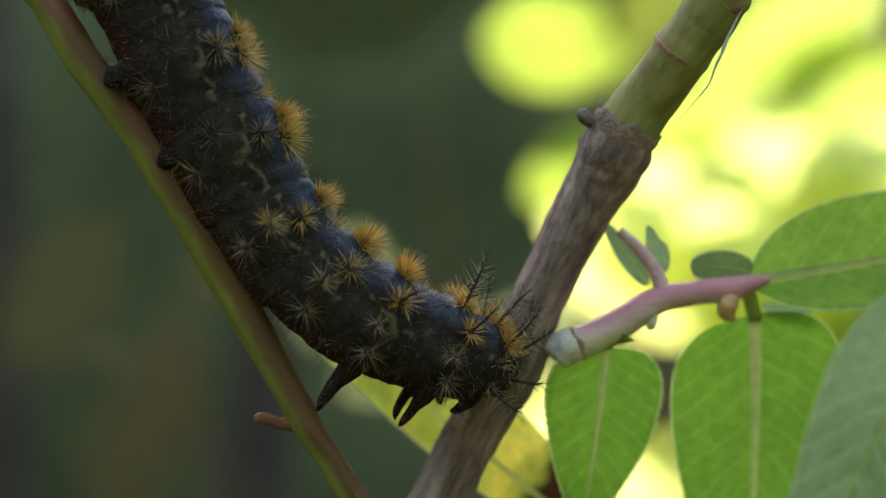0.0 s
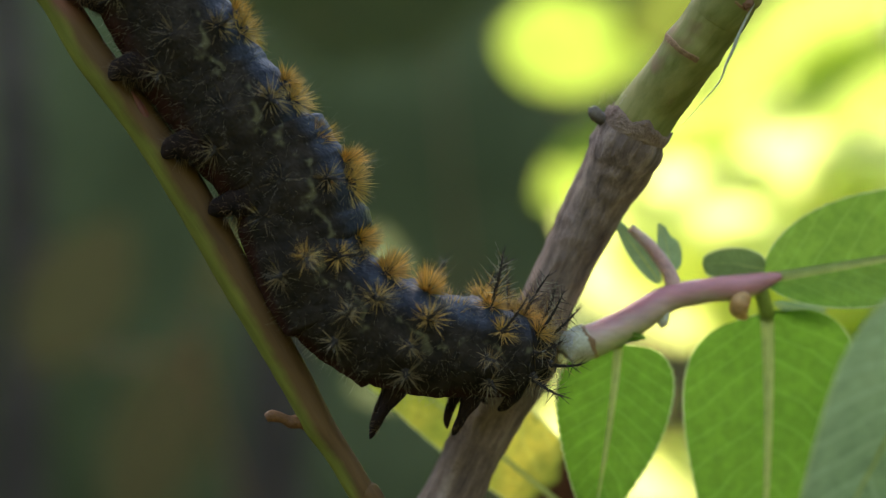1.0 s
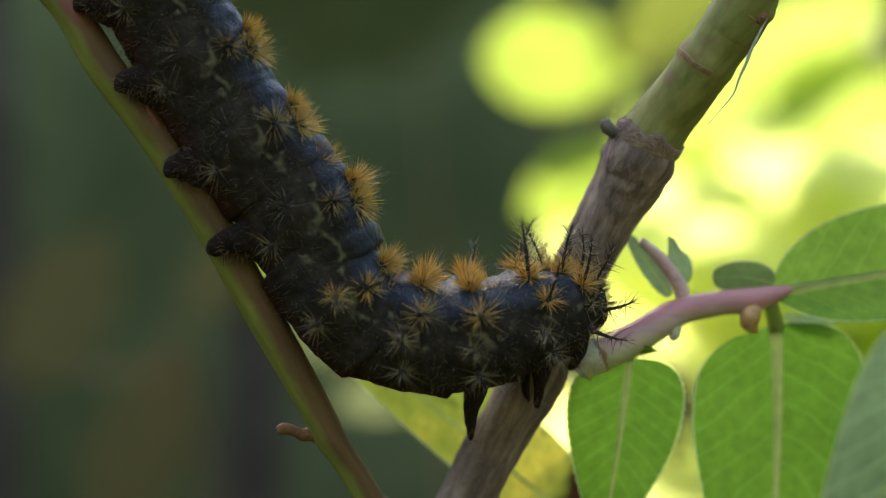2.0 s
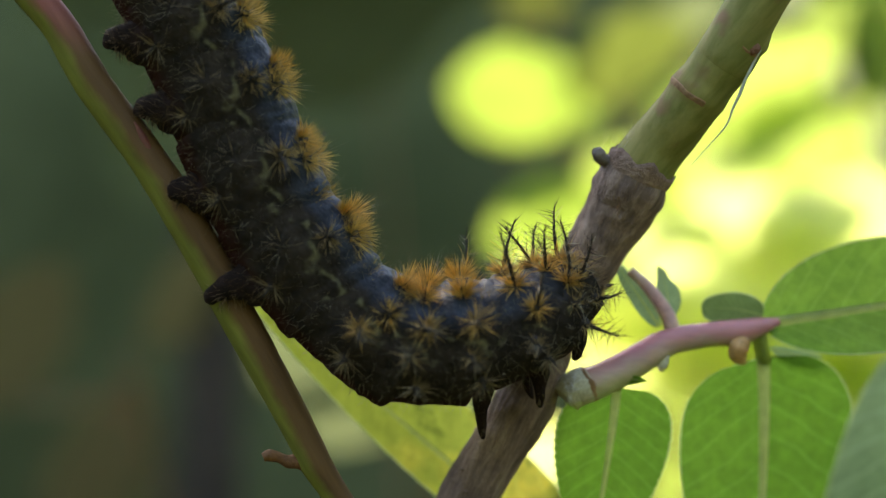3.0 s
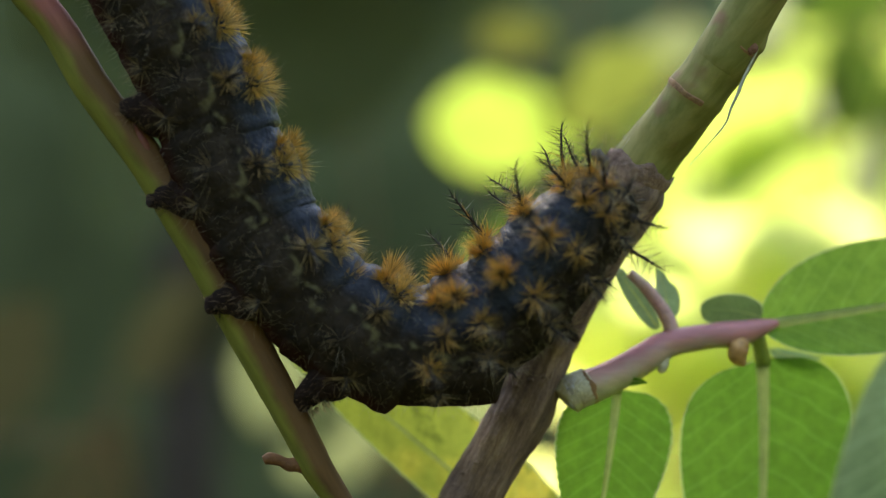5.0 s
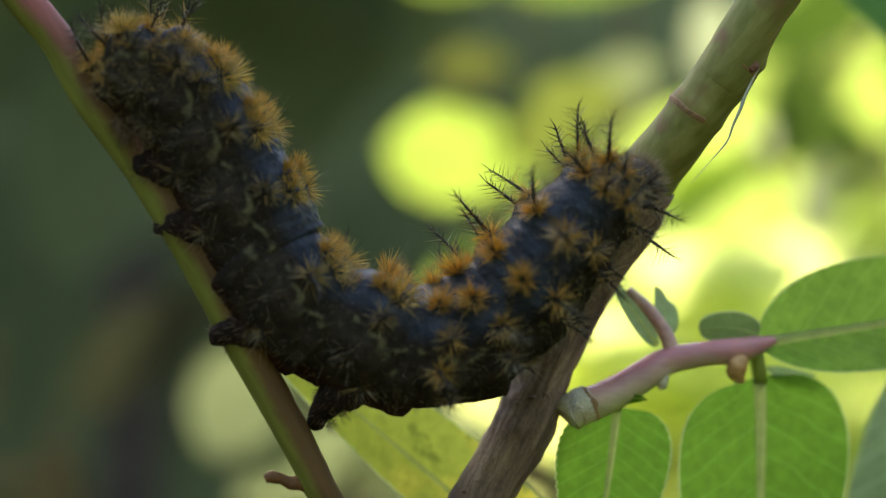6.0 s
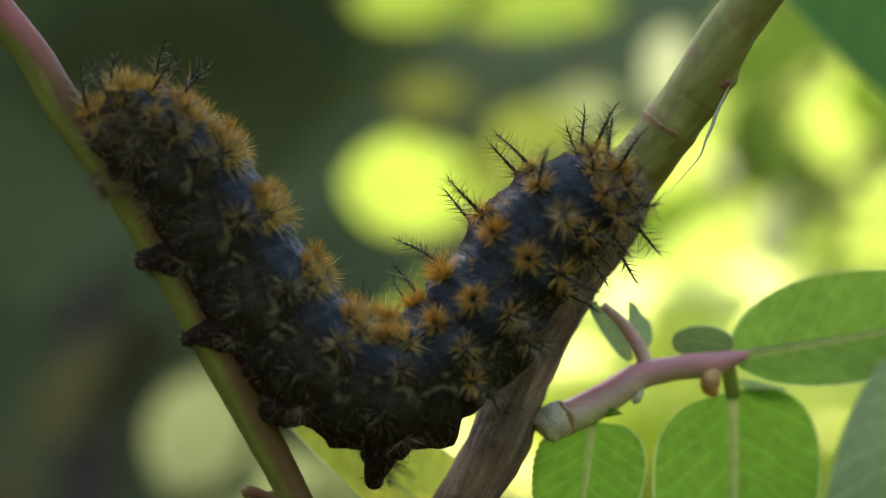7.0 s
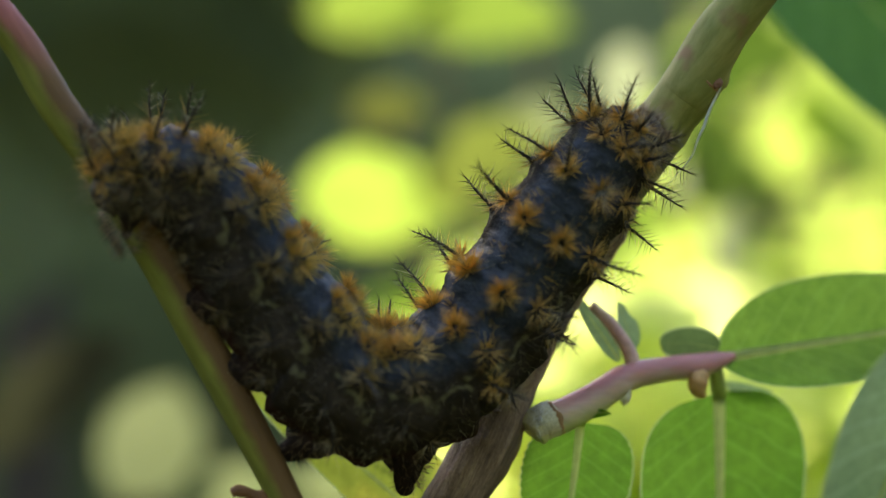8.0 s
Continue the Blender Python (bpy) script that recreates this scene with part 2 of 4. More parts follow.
SCAR = material("scar_bark", plain((0.14, 0.060, 0.034), (0.30, 0.15, 0.085), 700, 0.75, bump=0.8, depth=0.0002))
ORANGE = material("orange_bud", plain((0.46, 0.22, 0.07), (0.70, 0.44, 0.18), 400, 0.5, bump=0.4, depth=0.0002))
BUD = material("bud", plain((0.09, 0.075, 0.065), (0.24, 0.20, 0.17), 700, 0.6, bump=0.6, depth=0.0002))
RED_BUD = material("red_bud", plain((0.13, 0.035, 0.028), (0.26, 0.085, 0.055), 600, 0.5, bump=0.4, depth=0.0002))
STUB = material("stub_bark", plain((0.11, 0.048, 0.020), (0.26, 0.12, 0.048), 600, 0.7, bump=0.5, depth=0.0002))
TWIG = material("brown_twig", plain((0.22, 0.09, 0.05), (0.40, 0.19, 0.10), 500, 0.6, bump=0.4, depth=0.0002))
def pink_build(tree, nodes, links, bsdf):
    """Rose on the side that meets the light, cream green below and at the foot."""
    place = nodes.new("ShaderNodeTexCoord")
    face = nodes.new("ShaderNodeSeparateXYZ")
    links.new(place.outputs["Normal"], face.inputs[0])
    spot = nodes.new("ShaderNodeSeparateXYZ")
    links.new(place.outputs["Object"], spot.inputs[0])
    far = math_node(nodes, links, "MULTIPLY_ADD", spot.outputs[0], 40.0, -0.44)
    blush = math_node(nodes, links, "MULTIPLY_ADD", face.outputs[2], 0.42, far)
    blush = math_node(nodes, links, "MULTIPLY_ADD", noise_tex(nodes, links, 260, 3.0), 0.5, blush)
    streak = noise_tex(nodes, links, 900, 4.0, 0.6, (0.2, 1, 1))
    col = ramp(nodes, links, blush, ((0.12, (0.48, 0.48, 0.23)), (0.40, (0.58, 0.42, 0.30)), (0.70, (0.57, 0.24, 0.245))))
    col = mixed(nodes, links, col, ramp(nodes, links, streak, ((0.3, (0.8, 0.8, 0.8)), (0.7, (1.15, 1.15, 1.15)))), 1.0, "MULTIPLY")
    links.new(col, bsdf.inputs["Base Color"])
    bsdf.inputs["Roughness"].default_value = 0.45
    bsdf.inputs["Subsurface Weight"].default_value = 0.25
    bsdf.inputs["Subsurface Radius"].default_value = (0.0008, 0.0005, 0.0003)
    bumped(nodes, links, streak, bsdf, 0.3, 0.0001)


PINK = material("pink_shoot", pink_build)
PALE_PINK = material("pale_pink_stalk", plain((0.66, 0.38, 0.37), (0.76, 0.58, 0.47), 300, 0.5, bump=0.3, depth=0.0001))
CUFF = material("pale_cuff", plain((0.48, 0.44, 0.28), (0.64, 0.62, 0.44), 900, 0.55, bump=0.3, depth=0.0001))
WHITE = material("white_silk", plain((0.72, 0.72, 0.70), (0.84, 0.84, 0.82), 300, 0.5, bump=0.0))
SILK = material("silk", plain((0.30, 0.34, 0.24), (0.52, 0.54, 0.44), 300, 0.5, bump=0.0))
LEAF = material("leaf", leafy((0.06, 0.145, 0.03), (0.20, 0.43, 0.043), through_part=0.64, ribs=0.29))
LEAF_LIGHT = material("light_green_leaf", leafy((0.085, 0.19, 0.045), (0.34, 0.62, 0.085), through_part=0.66))
LEAF_GREY = material("leaf_underside", leafy((0.25, 0.34, 0.21), (0.29, 0.44, 0.21), rough=0.6, ribs=0.34))
LEAF_YELLOW = material("yellowing_leaf", leafy((0.54, 0.46, 0.06), (0.98, 0.83, 0.13), through_part=0.72, spots=((0.30, 0.38, 0.055), 260.0, 0.62), wear=200, ribs=0.36, green_end=((0.24, 0.30, 0.04), (0.52, 0.60, 0.09)), dead_foot=0.205))
VEIN = material("leaf_vein", leafy((0.36, 0.42, 0.165), (0.46, 0.56, 0.18), through_part=0.5, ribs=0.0))
MARGIN = material("downy_margin", leafy((0.42, 0.50, 0.28), (0.62, 0.74, 0.36), through_part=0.6, ribs=0.0))
# Yellow-green leaf in three steps: how brightly it is lit goes into its colour.
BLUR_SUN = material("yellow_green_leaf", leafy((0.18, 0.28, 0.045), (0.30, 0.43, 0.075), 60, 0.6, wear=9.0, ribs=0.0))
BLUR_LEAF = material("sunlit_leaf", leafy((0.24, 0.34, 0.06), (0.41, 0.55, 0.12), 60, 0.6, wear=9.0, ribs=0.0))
BLUR_BRIGHT = material("brightened_leaf", leafy((0.40, 0.46, 0.16), (0.78, 0.86, 0.34), 60, 0.75, wear=9.0, ribs=0.0))
BLUR_PALE = material("pale_leaf", leafy((0.36, 0.40, 0.27), (0.36, 0.42, 0.27), 60, 0.5, wear=9.0, ribs=0.0))
BLUR_SAGE = material("sage_leaf", leafy((0.17, 0.21, 0.11), (0.17, 0.21, 0.11), 60, 0.5, wear=9.0, ribs=0.0))
BLUR_GREEN = material("green_leaf", leafy((0.10, 0.17, 0.036), (0.185, 0.275, 0.048), 60, 0.55, wear=9.0, ribs=0.0))
BLUR_DUN = material("grey_brown_leaf", leafy((0.040, 0.043, 0.030), (0.028, 0.032, 0.018), 60, 0.4, wear=9.0, ribs=0.0))
# Opaque leaf colour for the bush added to darken the upper backdrop.
BLUR_SHADE = material("backdrop_darkening_leaf", leafy((0.115, 0.150, 0.078), (0.05, 0.07, 0.03), 60, 0.02, wear=9.0, ribs=0.0))
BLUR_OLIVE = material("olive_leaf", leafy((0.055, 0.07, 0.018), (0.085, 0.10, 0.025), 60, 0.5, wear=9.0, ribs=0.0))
LEAF_DULL = material("dull_green_leaf", leafy((0.115, 0.165, 0.07), (0.17, 0.27, 0.085), through_part=0.5, rough=0.7))
LEAF_DEEP = material("deep_green_leaf", leafy((0.05, 0.16, 0.03), (0.10, 0.28, 0.04), through_part=0.5))
BLUR_MOSS = material("moss_leaf", leafy((0.085, 0.12, 0.028), (0.15, 0.19, 0.04), 60, 0.5, wear=9.0, ribs=0.0))
# Dark copy of the blurred leaf, with shade put into its colour.
BLUR_DARK = material("darkened_leaf", leafy((0.045, 0.085, 0.03), (0.07, 0.13, 0.02), 60, 0.4, wear=9.0, ribs=0.0))
SKIN = material("caterpillar_skin", skin_build)
GOLD = material("golden_spine", spine_glow((0.78, 0.60, 0.235), 0.55))
TAN = material("tan_spine", spine_glow((0.52, 0.38, 0.17), 0.4))
AMBER = material("amber_spine", spine_glow((0.78, 0.545, 0.18), 0.5))
STRAW = material("straw_spine", spine_glow((0.40, 0.31, 0.175), 0.4))
BLACK = material("black_spine", plain((0.028, 0.024, 0.021), (0.070, 0.058, 0.048), 900, 0.7, bump=0.0, spec=0.15))
HAIR = material("pale_hair", spine_glow((0.42, 0.38, 0.26), 0.4))
FUR = material("brown_fur", spine_glow((0.36, 0.25, 0.145), 0.4))
LEG = material("leg_skin", plain((0.010, 0.007, 0.006), (0.036, 0.019, 0.014), 900, 0.8, bump=0.9, depth=0.0003, spec=0.15))
HEAD = material("head_shell", plain((0.04, 0.027, 0.019), (0.12, 0.078, 0.05), 900, 0.5, bump=0.5, depth=0.0001))
SOIL = material("woodland_soil", plain((0.012, 0.014, 0.008), (0.030, 0.030, 0.016), 6, 1.0, bump=0.6, depth=0.02, spec=0.0))
WOODS = material("far_woods", plain((0.068, 0.086, 0.036), (0.126, 0.146, 0.063), 2.5, 1.0, bump=0.0, spec=0.0))
TRUNK = material("tree_bark", plain((0.05, 0.04, 0.03), (0.14, 0.11, 0.085), 14, 0.9, bump=0.8, depth=0.02))


# ---- building helpers ----
def part(name, bm, mats, parent, label="", smooth=True):
    me = bpy.data.meshes.new(name)
    bm.normal_update()
    bm.to_mesh(me)
    bm.free()
    for m in mats if isinstance(mats, (list, tuple)) else (mats,):
        me.materials.append(m)
    if smooth:
        me.shade_smooth()
    ob = new(name, me)
    ob.parent = parent
    return tagged(ob, label)


def smooth_path(points, steps):
    """Points of a soft curve through the points given, each (place, radius)."""
    out = []
    n = len(points)
    for i in range(n - 1):
        a, b, c, d = (points[max(0, min(n - 1, i + k))] for k in (-1, 0, 1, 2))
        for s in range(steps):
            u = s / steps
            out.append(tuple(0.5 * (2 * q + (r - p) * u + (2 * p - 5 * q + 4 * r - w) * u * u + (3 * q - p - 3 * r + w) * u ** 3) for p, q, r, w in zip(a, b, c, d)))
    out.append(tuple(points[-1]))
    return out


def tube(bm, path, sides=16, rough=0.0, grain=600.0, mat=0, ridge=0.0):
    """A closed round rod along path, rows of (x, y, z, radius) in metres, with an uneven skin."""
    rings = []
    up = Vector((0.12, 1, 0.07)).normalized()
    for i, (x, y, z, r) in enumerate(path):
        a, b = path[max(0, i - 1)], path[min(len(path) - 1, i + 1)]
        way = Vector(b[:3]) - Vector(a[:3])
        way.normalize()
        e1 = (up - way * up.dot(way)).normalized()
        e2 = way.cross(e1)
        ring = []
        for k in range(sides):
            ang = 2 * math.pi * k / sides
            out = e1 * math.cos(ang) + e2 * math.sin(ang)
            p = Vector((x, y, z))
            f = rough * noise.noise((p + out * r) * grain)
            if ridge:
                f += ridge * noise.noise(Vector((math.cos(ang) * 2.4, math.sin(ang) * 2.4, i * 0.13)))
            ring.append(bm.verts.new(p + out * r * (1 + f)))
        rings.append(ring)
    for a, b in zip(rings, rings[1:]):
        for k in range(sides):
            f = bm.faces.new((a[k], a[(k + 1) % sides], b[(k + 1) % sides], b[k]))
            f.material_index = mat
    for ring, flip in ((rings[0], True), (rings[-1], False)):
        f = bm.faces.new(list(reversed(ring)) if flip else ring)
        f.material_index = mat
    return bm


def mm(rows):
    """Rows of (x, y, z, radius) from millimetres to metres."""
    return [(*at(x, y, z), r * 0.001) for x, y, z, r in rows]


def spike(bm, base, way, length, r, mat=0, bend=0.0):
    """A thin three-sided thorn."""
    way = way.normalized()
    e1 = way.orthogonal().normalized()
    e2 = way.cross(e1)
    ring = [bm.verts.new(base + (e1 * math.cos(a) + e2 * math.sin(a)) * r) for a in (0, 2.094, 4.189)]
    tip = bm.verts.new(base + way * length + e1 * bend * length)
    for k in range(3):
        bm.faces.new((ring[k], ring[(k + 1) % 3], tip)).material_index = mat
    bm.faces.new(ring[::-1]).material_index = mat


def leaf_shape(u, fat, blunt):
    """Half width of a leaf at u from its foot to its tip, at most 1."""
    return (math.sin(math.pi * min(1.0, u) ** fat) ** blunt) * (1 - 0.12 * u)


def leaf(parent, name, base, ctrl, tip, half, side, mat, label="", cup=0.15, wave=0.04, teeth=0.02, fat=0.85, rows=60, cols=7, rib=0.45, stalk=None, bite=0.0, seed=1, lop=1.0, blunt=0.72):
    """A leaf blade along a bent midrib, in two halves with the raised rib between them. Places in millimetres."""
    b, c, t = at(*base), at(*ctrl), at(*tip)
    side = Vector(side).normalized()
    bm, rb = bmesh.new(), bmesh.new()
    uv = bm.loops.layers.uv.new("leaf")
    grid, strip, first = [], [], None
    for i in range(rows + 1):
        u = i / rows
        p = b * (1 - u) ** 2 + c * 2 * u * (1 - u) + t * u * u
        way = (c - b) * (1 - u) + (t - c) * u
        s = (side - way * side.dot(way) / way.length_squared).normalized()
        up = way.cross(s).normalized()
        if up.y > 0:
            up = -up
        w = half * 0.001 * max(leaf_shape(u, fat, blunt), 0.02)
        rw = min(rib * 0.0005 * (1 - 0.85 * u), w * 0.8)
        pair = []
        for sgn in (-1, 1):
            row = []
            for j in range(cols + 1):
                v = j / cols
                edge = 1 + (teeth * (1 if i % 3 == 0 else -0.5) if j == cols else 0)
                if bite and sgn > 0:
                    edge *= 1 - bite * max(0.0, math.sin(u * 9 + 1)) ** 2 * v
                dz = cup * w * v ** 1.5 + wave * half * 0.001 * v * noise.noise(Vector((u * 4 + seed, v * sgn * 1.6, seed * 0.7)))
                puff = 0.03 * half * 0.001 * abs(math.sin((u * 9 - v * 2.0) * math.pi)) * v * (1 - v)
                row.append((bm.verts.new(p + s * sgn * (rw + (w * (lop if sgn < 0 else 1.0) - rw) * v * edge) + up * (dz + puff)), (u, v)))
                row[-1] = (*row[-1], row[-1][0].co.copy())
            pair.append(row)
        grid.append(pair)
        strip.append([rb.verts.new(p + s * rw * f + up * (rw * 0.9 * (1 - f * f))) for f in (-1, -0.55, 0, 0.55, 1)])
        if i == 0:
            first = p
    for g, h in zip(grid, grid[1:]):
        for k in (0, 1):
            for j in range(cols):
                corners = (g[k][j], g[k][j + 1], h[k][j + 1], h[k][j])
                f = bm.faces.new([q[0] for q in corners])
                for loop, q in zip(f.loops, corners):
                    loop[uv].uv = q[1]
    for g, h in zip(strip, strip[1:]):
        for j in range(4):
            rb.faces.new((g[j], g[j + 1], h[j + 1], h[j]))
    ob = part(name, bm, mat, parent, label)
    if half > 1.4:
        bm = bmesh.new()
        for k in (0, 1):
            edge = []
            for pair in grid:
                tip_, before = pair[k][cols][2], pair[k][cols - 1][2]
                out = (tip_ - before).normalized() * 0.00011
                edge.append((bm.verts.new(tip_ - out * 0.2), bm.verts.new(tip_ + out)))
            for g, h in zip(edge, edge[1:]):
                bm.faces.new((g[0], g[1], h[1], h[0]))
        part("leaf_margin", bm, MARGIN, ob, "pale downy margin")
    part("midrib", rb, VEIN, ob, "pale leaf midrib")
    if stalk:
        bm = bmesh.new()
        foot = at(*stalk)
        tube(bm, [(*foot.lerp(first + (first - foot) * 0.15, k / 5), rib * 0.00052) for k in range(6)], 10)
        part("leaf_stalk", bm, VEIN, ob)
    return ob


def thing(name, place, label, category, group=""):
    ob = new(name)
    ob.location = place
    ob.empty_display_size = 0.01
    return tagged(ob, label, category, group)


def settle(ob):
    """Let the parts keep the places in which they were modelled."""
    bpy.context.view_layer.update()
    for child in ob.children:
        child.matrix_parent_inverse = ob.matrix_world.inverted()


# ---- ground and distance ----
bm = bmesh.new()
bmesh.ops.create_grid(bm, x_segments=60, y_segments=60, size=60)
for v in bm.verts:
    r = v.co.length
    v.co.z = -0.0005 if r < 1.5 else 0.12 * noise.noise(v.co * 0.4) - 0.05
ground = part("ground", bm, SOIL, None, "dark shaded woodland soil")
tagged(ground, kind="structure")

bm = bmesh.new()
rings = []
for k in range(11):
    row = []
    for a in range(96):
        ang = a * math.pi / 48
        r = 2.5 + 0.25 * noise.noise(Vector((math.cos(ang) * 4, math.sin(ang) * 4, k * 0.5))) + 0.008 * k * k
        row.append(bm.verts.new((r * math.cos(ang), r * math.sin(ang), -0.2 + k * 0.23 + 0.06 * noise.noise(Vector((ang * 6, k, 0))))))
    rings.append(row)
for lower, upper in zip(rings, rings[1:]):
    for a in range(96):
        bm.faces.new((lower[a], lower[(a + 1) % 96], upper[(a + 1) % 96], upper[a]))
backdrop = part("backdrop", bm, WOODS, None, "dark green wall of shaded undergrowth")
tagged(backdrop, kind="structure")


def blur_branch(place, top, leaves, mat, label, seed, size=26.0):
    """A leafy branch in the distance: a bent stem from the ground and broad leaves along its upper part. Leaves: (x, y, z, half length, half width) in mm."""
    rnd = random.Random(seed)
    ob = thing("leafy_branch", place, label, "plant", "bushes behind")
    foot = Vector(place)
    head = at(*top)
    bm = bmesh.new()
    path = [(*(foot.lerp(head, f) + Vector((0.03 * math.sin(f * 3), 0.02 * math.sin(f * 4), 0))), 0.0035 * (1.2 - f)) for f in (0, 0.2, 0.4, 0.6, 0.8, 0.95, 1.0)]
    tube(bm, path, 8, 0.05, 80)
    part("stem", bm, TWIG, ob)
    for x, y, z, a, b, tilt in leaves:
        c = at(x, y, z)
        d = Vector((math.cos(radians(tilt)), 0.2 * rnd.uniform(-1, 1), math.sin(radians(tilt)))).normalized() * a * 0.001
        s = Vector((-d.z, -0.9 * d.length, d.x)).normalized()
        bm = bmesh.new()
        grid = []
        for i in range(13):
            u = i / 12
            w = b * 0.001 * max(0.03, math.sin(math.pi * u ** 0.85) ** 0.75)
            grid.append([bm.verts.new(c + d * (2 * u - 1) + s * w * v + Vector((0, 0, -1)) * (0.12 * a * 0.001 * (2 * u - 1) ** 2) + d.cross(s).normalized() * 0.15 * w * abs(v)) for v in (-1, -0.5, 0, 0.5, 1)])
        for p, q in zip(grid, grid[1:]):
            for j in range(4):
                bm.faces.new((p[j], p[j + 1], q[j + 1], q[j]))
        lf = part("leaf", bm, mat, ob)
        bm = bmesh.new()
        near = Vector(path[-2][:3])
        tube(bm, [(*near, 0.0007), (*(near.lerp(c - d, 0.5) + Vector((0, 0, 0.004))), 0.0006), (*(c - d), 0.0005)], 6)
        part("leaf_stalk", bm, TWIG, lf)
    settle(ob)
    return ob


# bare stems in the shade behind
for k, (x, y, r) in enumerate(((-0.62, 1.75, 0.035), (-0.30, 2.0, 0.05), (-0.92, 1.9, 0.03))):
    trunk = thing("sapling", (x, y, 0.0), "dim brown trunk of a young tree", "tree", "saplings behind")
    bm = bmesh.new()
    tube(bm, smooth_path([(x, y, 0.0, r * 1.3), (x + 0.02, y, 0.6, r), (x - 0.02, y, 1.4, r * 0.85), (x + 0.05, y, 2.2, r * 0.5)], 6), 12, 0.08, 12.0)
    part("trunk", bm, TRUNK, trunk)
    bm = bmesh.new()
    tube(bm, smooth_path([(x, y, 1.3, r * 0.5), (x + 0.15, y + 0.05, 1.55, r * 0.35), (x + 0.3, y + 0.05, 1.9, r * 0.15)], 5), 8, 0.08, 12.0)
    part("branch", bm, TRUNK, trunk)
    settle(trunk)

# leaves behind: rows of place and half sizes in millimetres, and the tilt of the leaf
for k, (label, mat, rows) in enumerate((
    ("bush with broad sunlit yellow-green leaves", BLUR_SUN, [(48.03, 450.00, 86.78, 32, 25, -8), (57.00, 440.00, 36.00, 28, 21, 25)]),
    ("bush with broad mid-green leaves", BLUR_GREEN, [(74.53, 650.00, 234.29, 44, 22, 6), (136.29, 660.00, 235.64, 50, 24, -4)]),
    ("bush with leaves darkened to dull olive", BLUR_OLIVE, [(52.18, 440.00, 121.89, 18, 10, 4)]),
    ("bush with moss-green leaves", BLUR_MOSS, [(88.25, 430.00, 100.56, 28, 20, 25)]),
    ("bush with pale grey-green leaves", BLUR_PALE, [(169.88, 500.00, 153.85, 20, 20, 70), (212.14, 480.00, 75.38, 22, 21, 80), (214.02, 520.00, 115.59, 20, 14, 30)]),
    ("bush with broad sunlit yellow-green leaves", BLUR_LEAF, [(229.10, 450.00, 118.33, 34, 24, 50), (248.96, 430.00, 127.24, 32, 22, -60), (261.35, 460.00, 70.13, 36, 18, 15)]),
    # Palest copy, placed where the background is brightest with sun.
    ("bush with yellow leaves, paler for strong sunlight", BLUR_BRIGHT, [(190.77, 450.00, 37.86, 46, 24, 8), (204.47, 430.00, -0.82, 46, 28, -14), (52.50, 450.00, -64.95, 34, 22, 15), (86.55, 460.00, -92.18, 40, 24, -12), (167.58, 470.00, -60.15, 44, 26, 20), (130.83, 450.00, 29.77, 44, 26, 20), (106.64, 430.00, -1.30, 50, 30, -10), (171.54, 470.00, 6.86, 46, 28, 15), (80.20, 450.00, 5.75, 40, 26, -20), (147.38, 450.00, -21.99, 46, 26, 8)]),
    ("bush with yellow leaves, paler for strong sunlight", BLUR_BRIGHT, [(115.53, 500.00, 28.01, 56, 36, 25), (169.03, 520.00, 39.33, 50, 34, -30), (100.29, 500.00, -15.04, 50, 32, -15), (161.14, 520.00, 0.10, 60, 34, 10), (191.45, 500.00, -40.47, 50, 34, 20)]),
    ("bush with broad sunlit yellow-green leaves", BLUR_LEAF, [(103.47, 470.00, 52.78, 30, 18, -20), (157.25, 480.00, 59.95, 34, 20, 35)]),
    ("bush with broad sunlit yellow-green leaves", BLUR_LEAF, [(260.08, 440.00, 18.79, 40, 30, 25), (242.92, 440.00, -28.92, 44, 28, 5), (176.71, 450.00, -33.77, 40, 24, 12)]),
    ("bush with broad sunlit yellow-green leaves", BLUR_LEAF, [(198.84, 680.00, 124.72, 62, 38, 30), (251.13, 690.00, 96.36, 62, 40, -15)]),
    ("bush with pale grey-green leaves", BLUR_SAGE, [(131.89, 520.00, 134.61, 24, 16, 20)]),
    ("bush with pale grey-green leaves", BLUR_SAGE, [(-40.48, 430.00, -12.75, 25, 25, 70), (36.59, 430.00, -30.09, 30, 18, 20), (-13.23, 430.00, -38.45, 30, 22, 25), (15.98, 450.00, -41.99, 28, 16, -20)]),
    # Added leaves stand in for a vague grey-brown patch at lower left.
    ("added bush whose grey-brown leaves tone the backdrop", BLUR_DUN, [(-198.7, 600.00, -17.2, 46, 30, 60), (-163.2, 640.00, -92.9, 60, 34, 70), (-99.7, 620.00, 11.5, 50, 26, 40)]),
    # Added bush: its big leaves stand in for deeper shade at upper left.
    ("added large dark leaves that deepen the backdrop's shade", BLUR_SHADE, [(-202, 1250, 384, 190, 120, 30), (-103, 1300, 441, 200, 120, -20), (-2, 1350, 380, 180, 110, 60), (-109, 1280, 304, 180, 120, 10), (-215, 1300, 269, 170, 110, 75), (-5, 1300, 508, 200, 120, 15), (132, 1350, 561, 200, 120, -30), (86, 1380, 425, 150, 90, 40)]),
    # Leaves in the dark copy make the shaded patches at upper right.
    ("bush with leaves darkened to dull olive", BLUR_DARK, [(279.75, 520.00, 193.03, 30, 16, 40), (260.11, 560.00, 197.67, 30, 16, -30), (190.23, 410.00, 139.54, 34, 16, 18), (201.06, 470.00, 114.93, 26, 32, 70)]),
)):
    mid = [sum(r[j] for r in rows) / len(rows) for j in range(3)]
    foot = ((mid[0] + 60) * 0.001, mid[1] * 0.001 + 0.09, 0.0)
    blur_branch(foot, (mid[0], mid[1] + 25, mid[2]), rows, mat, label, 40 + k)

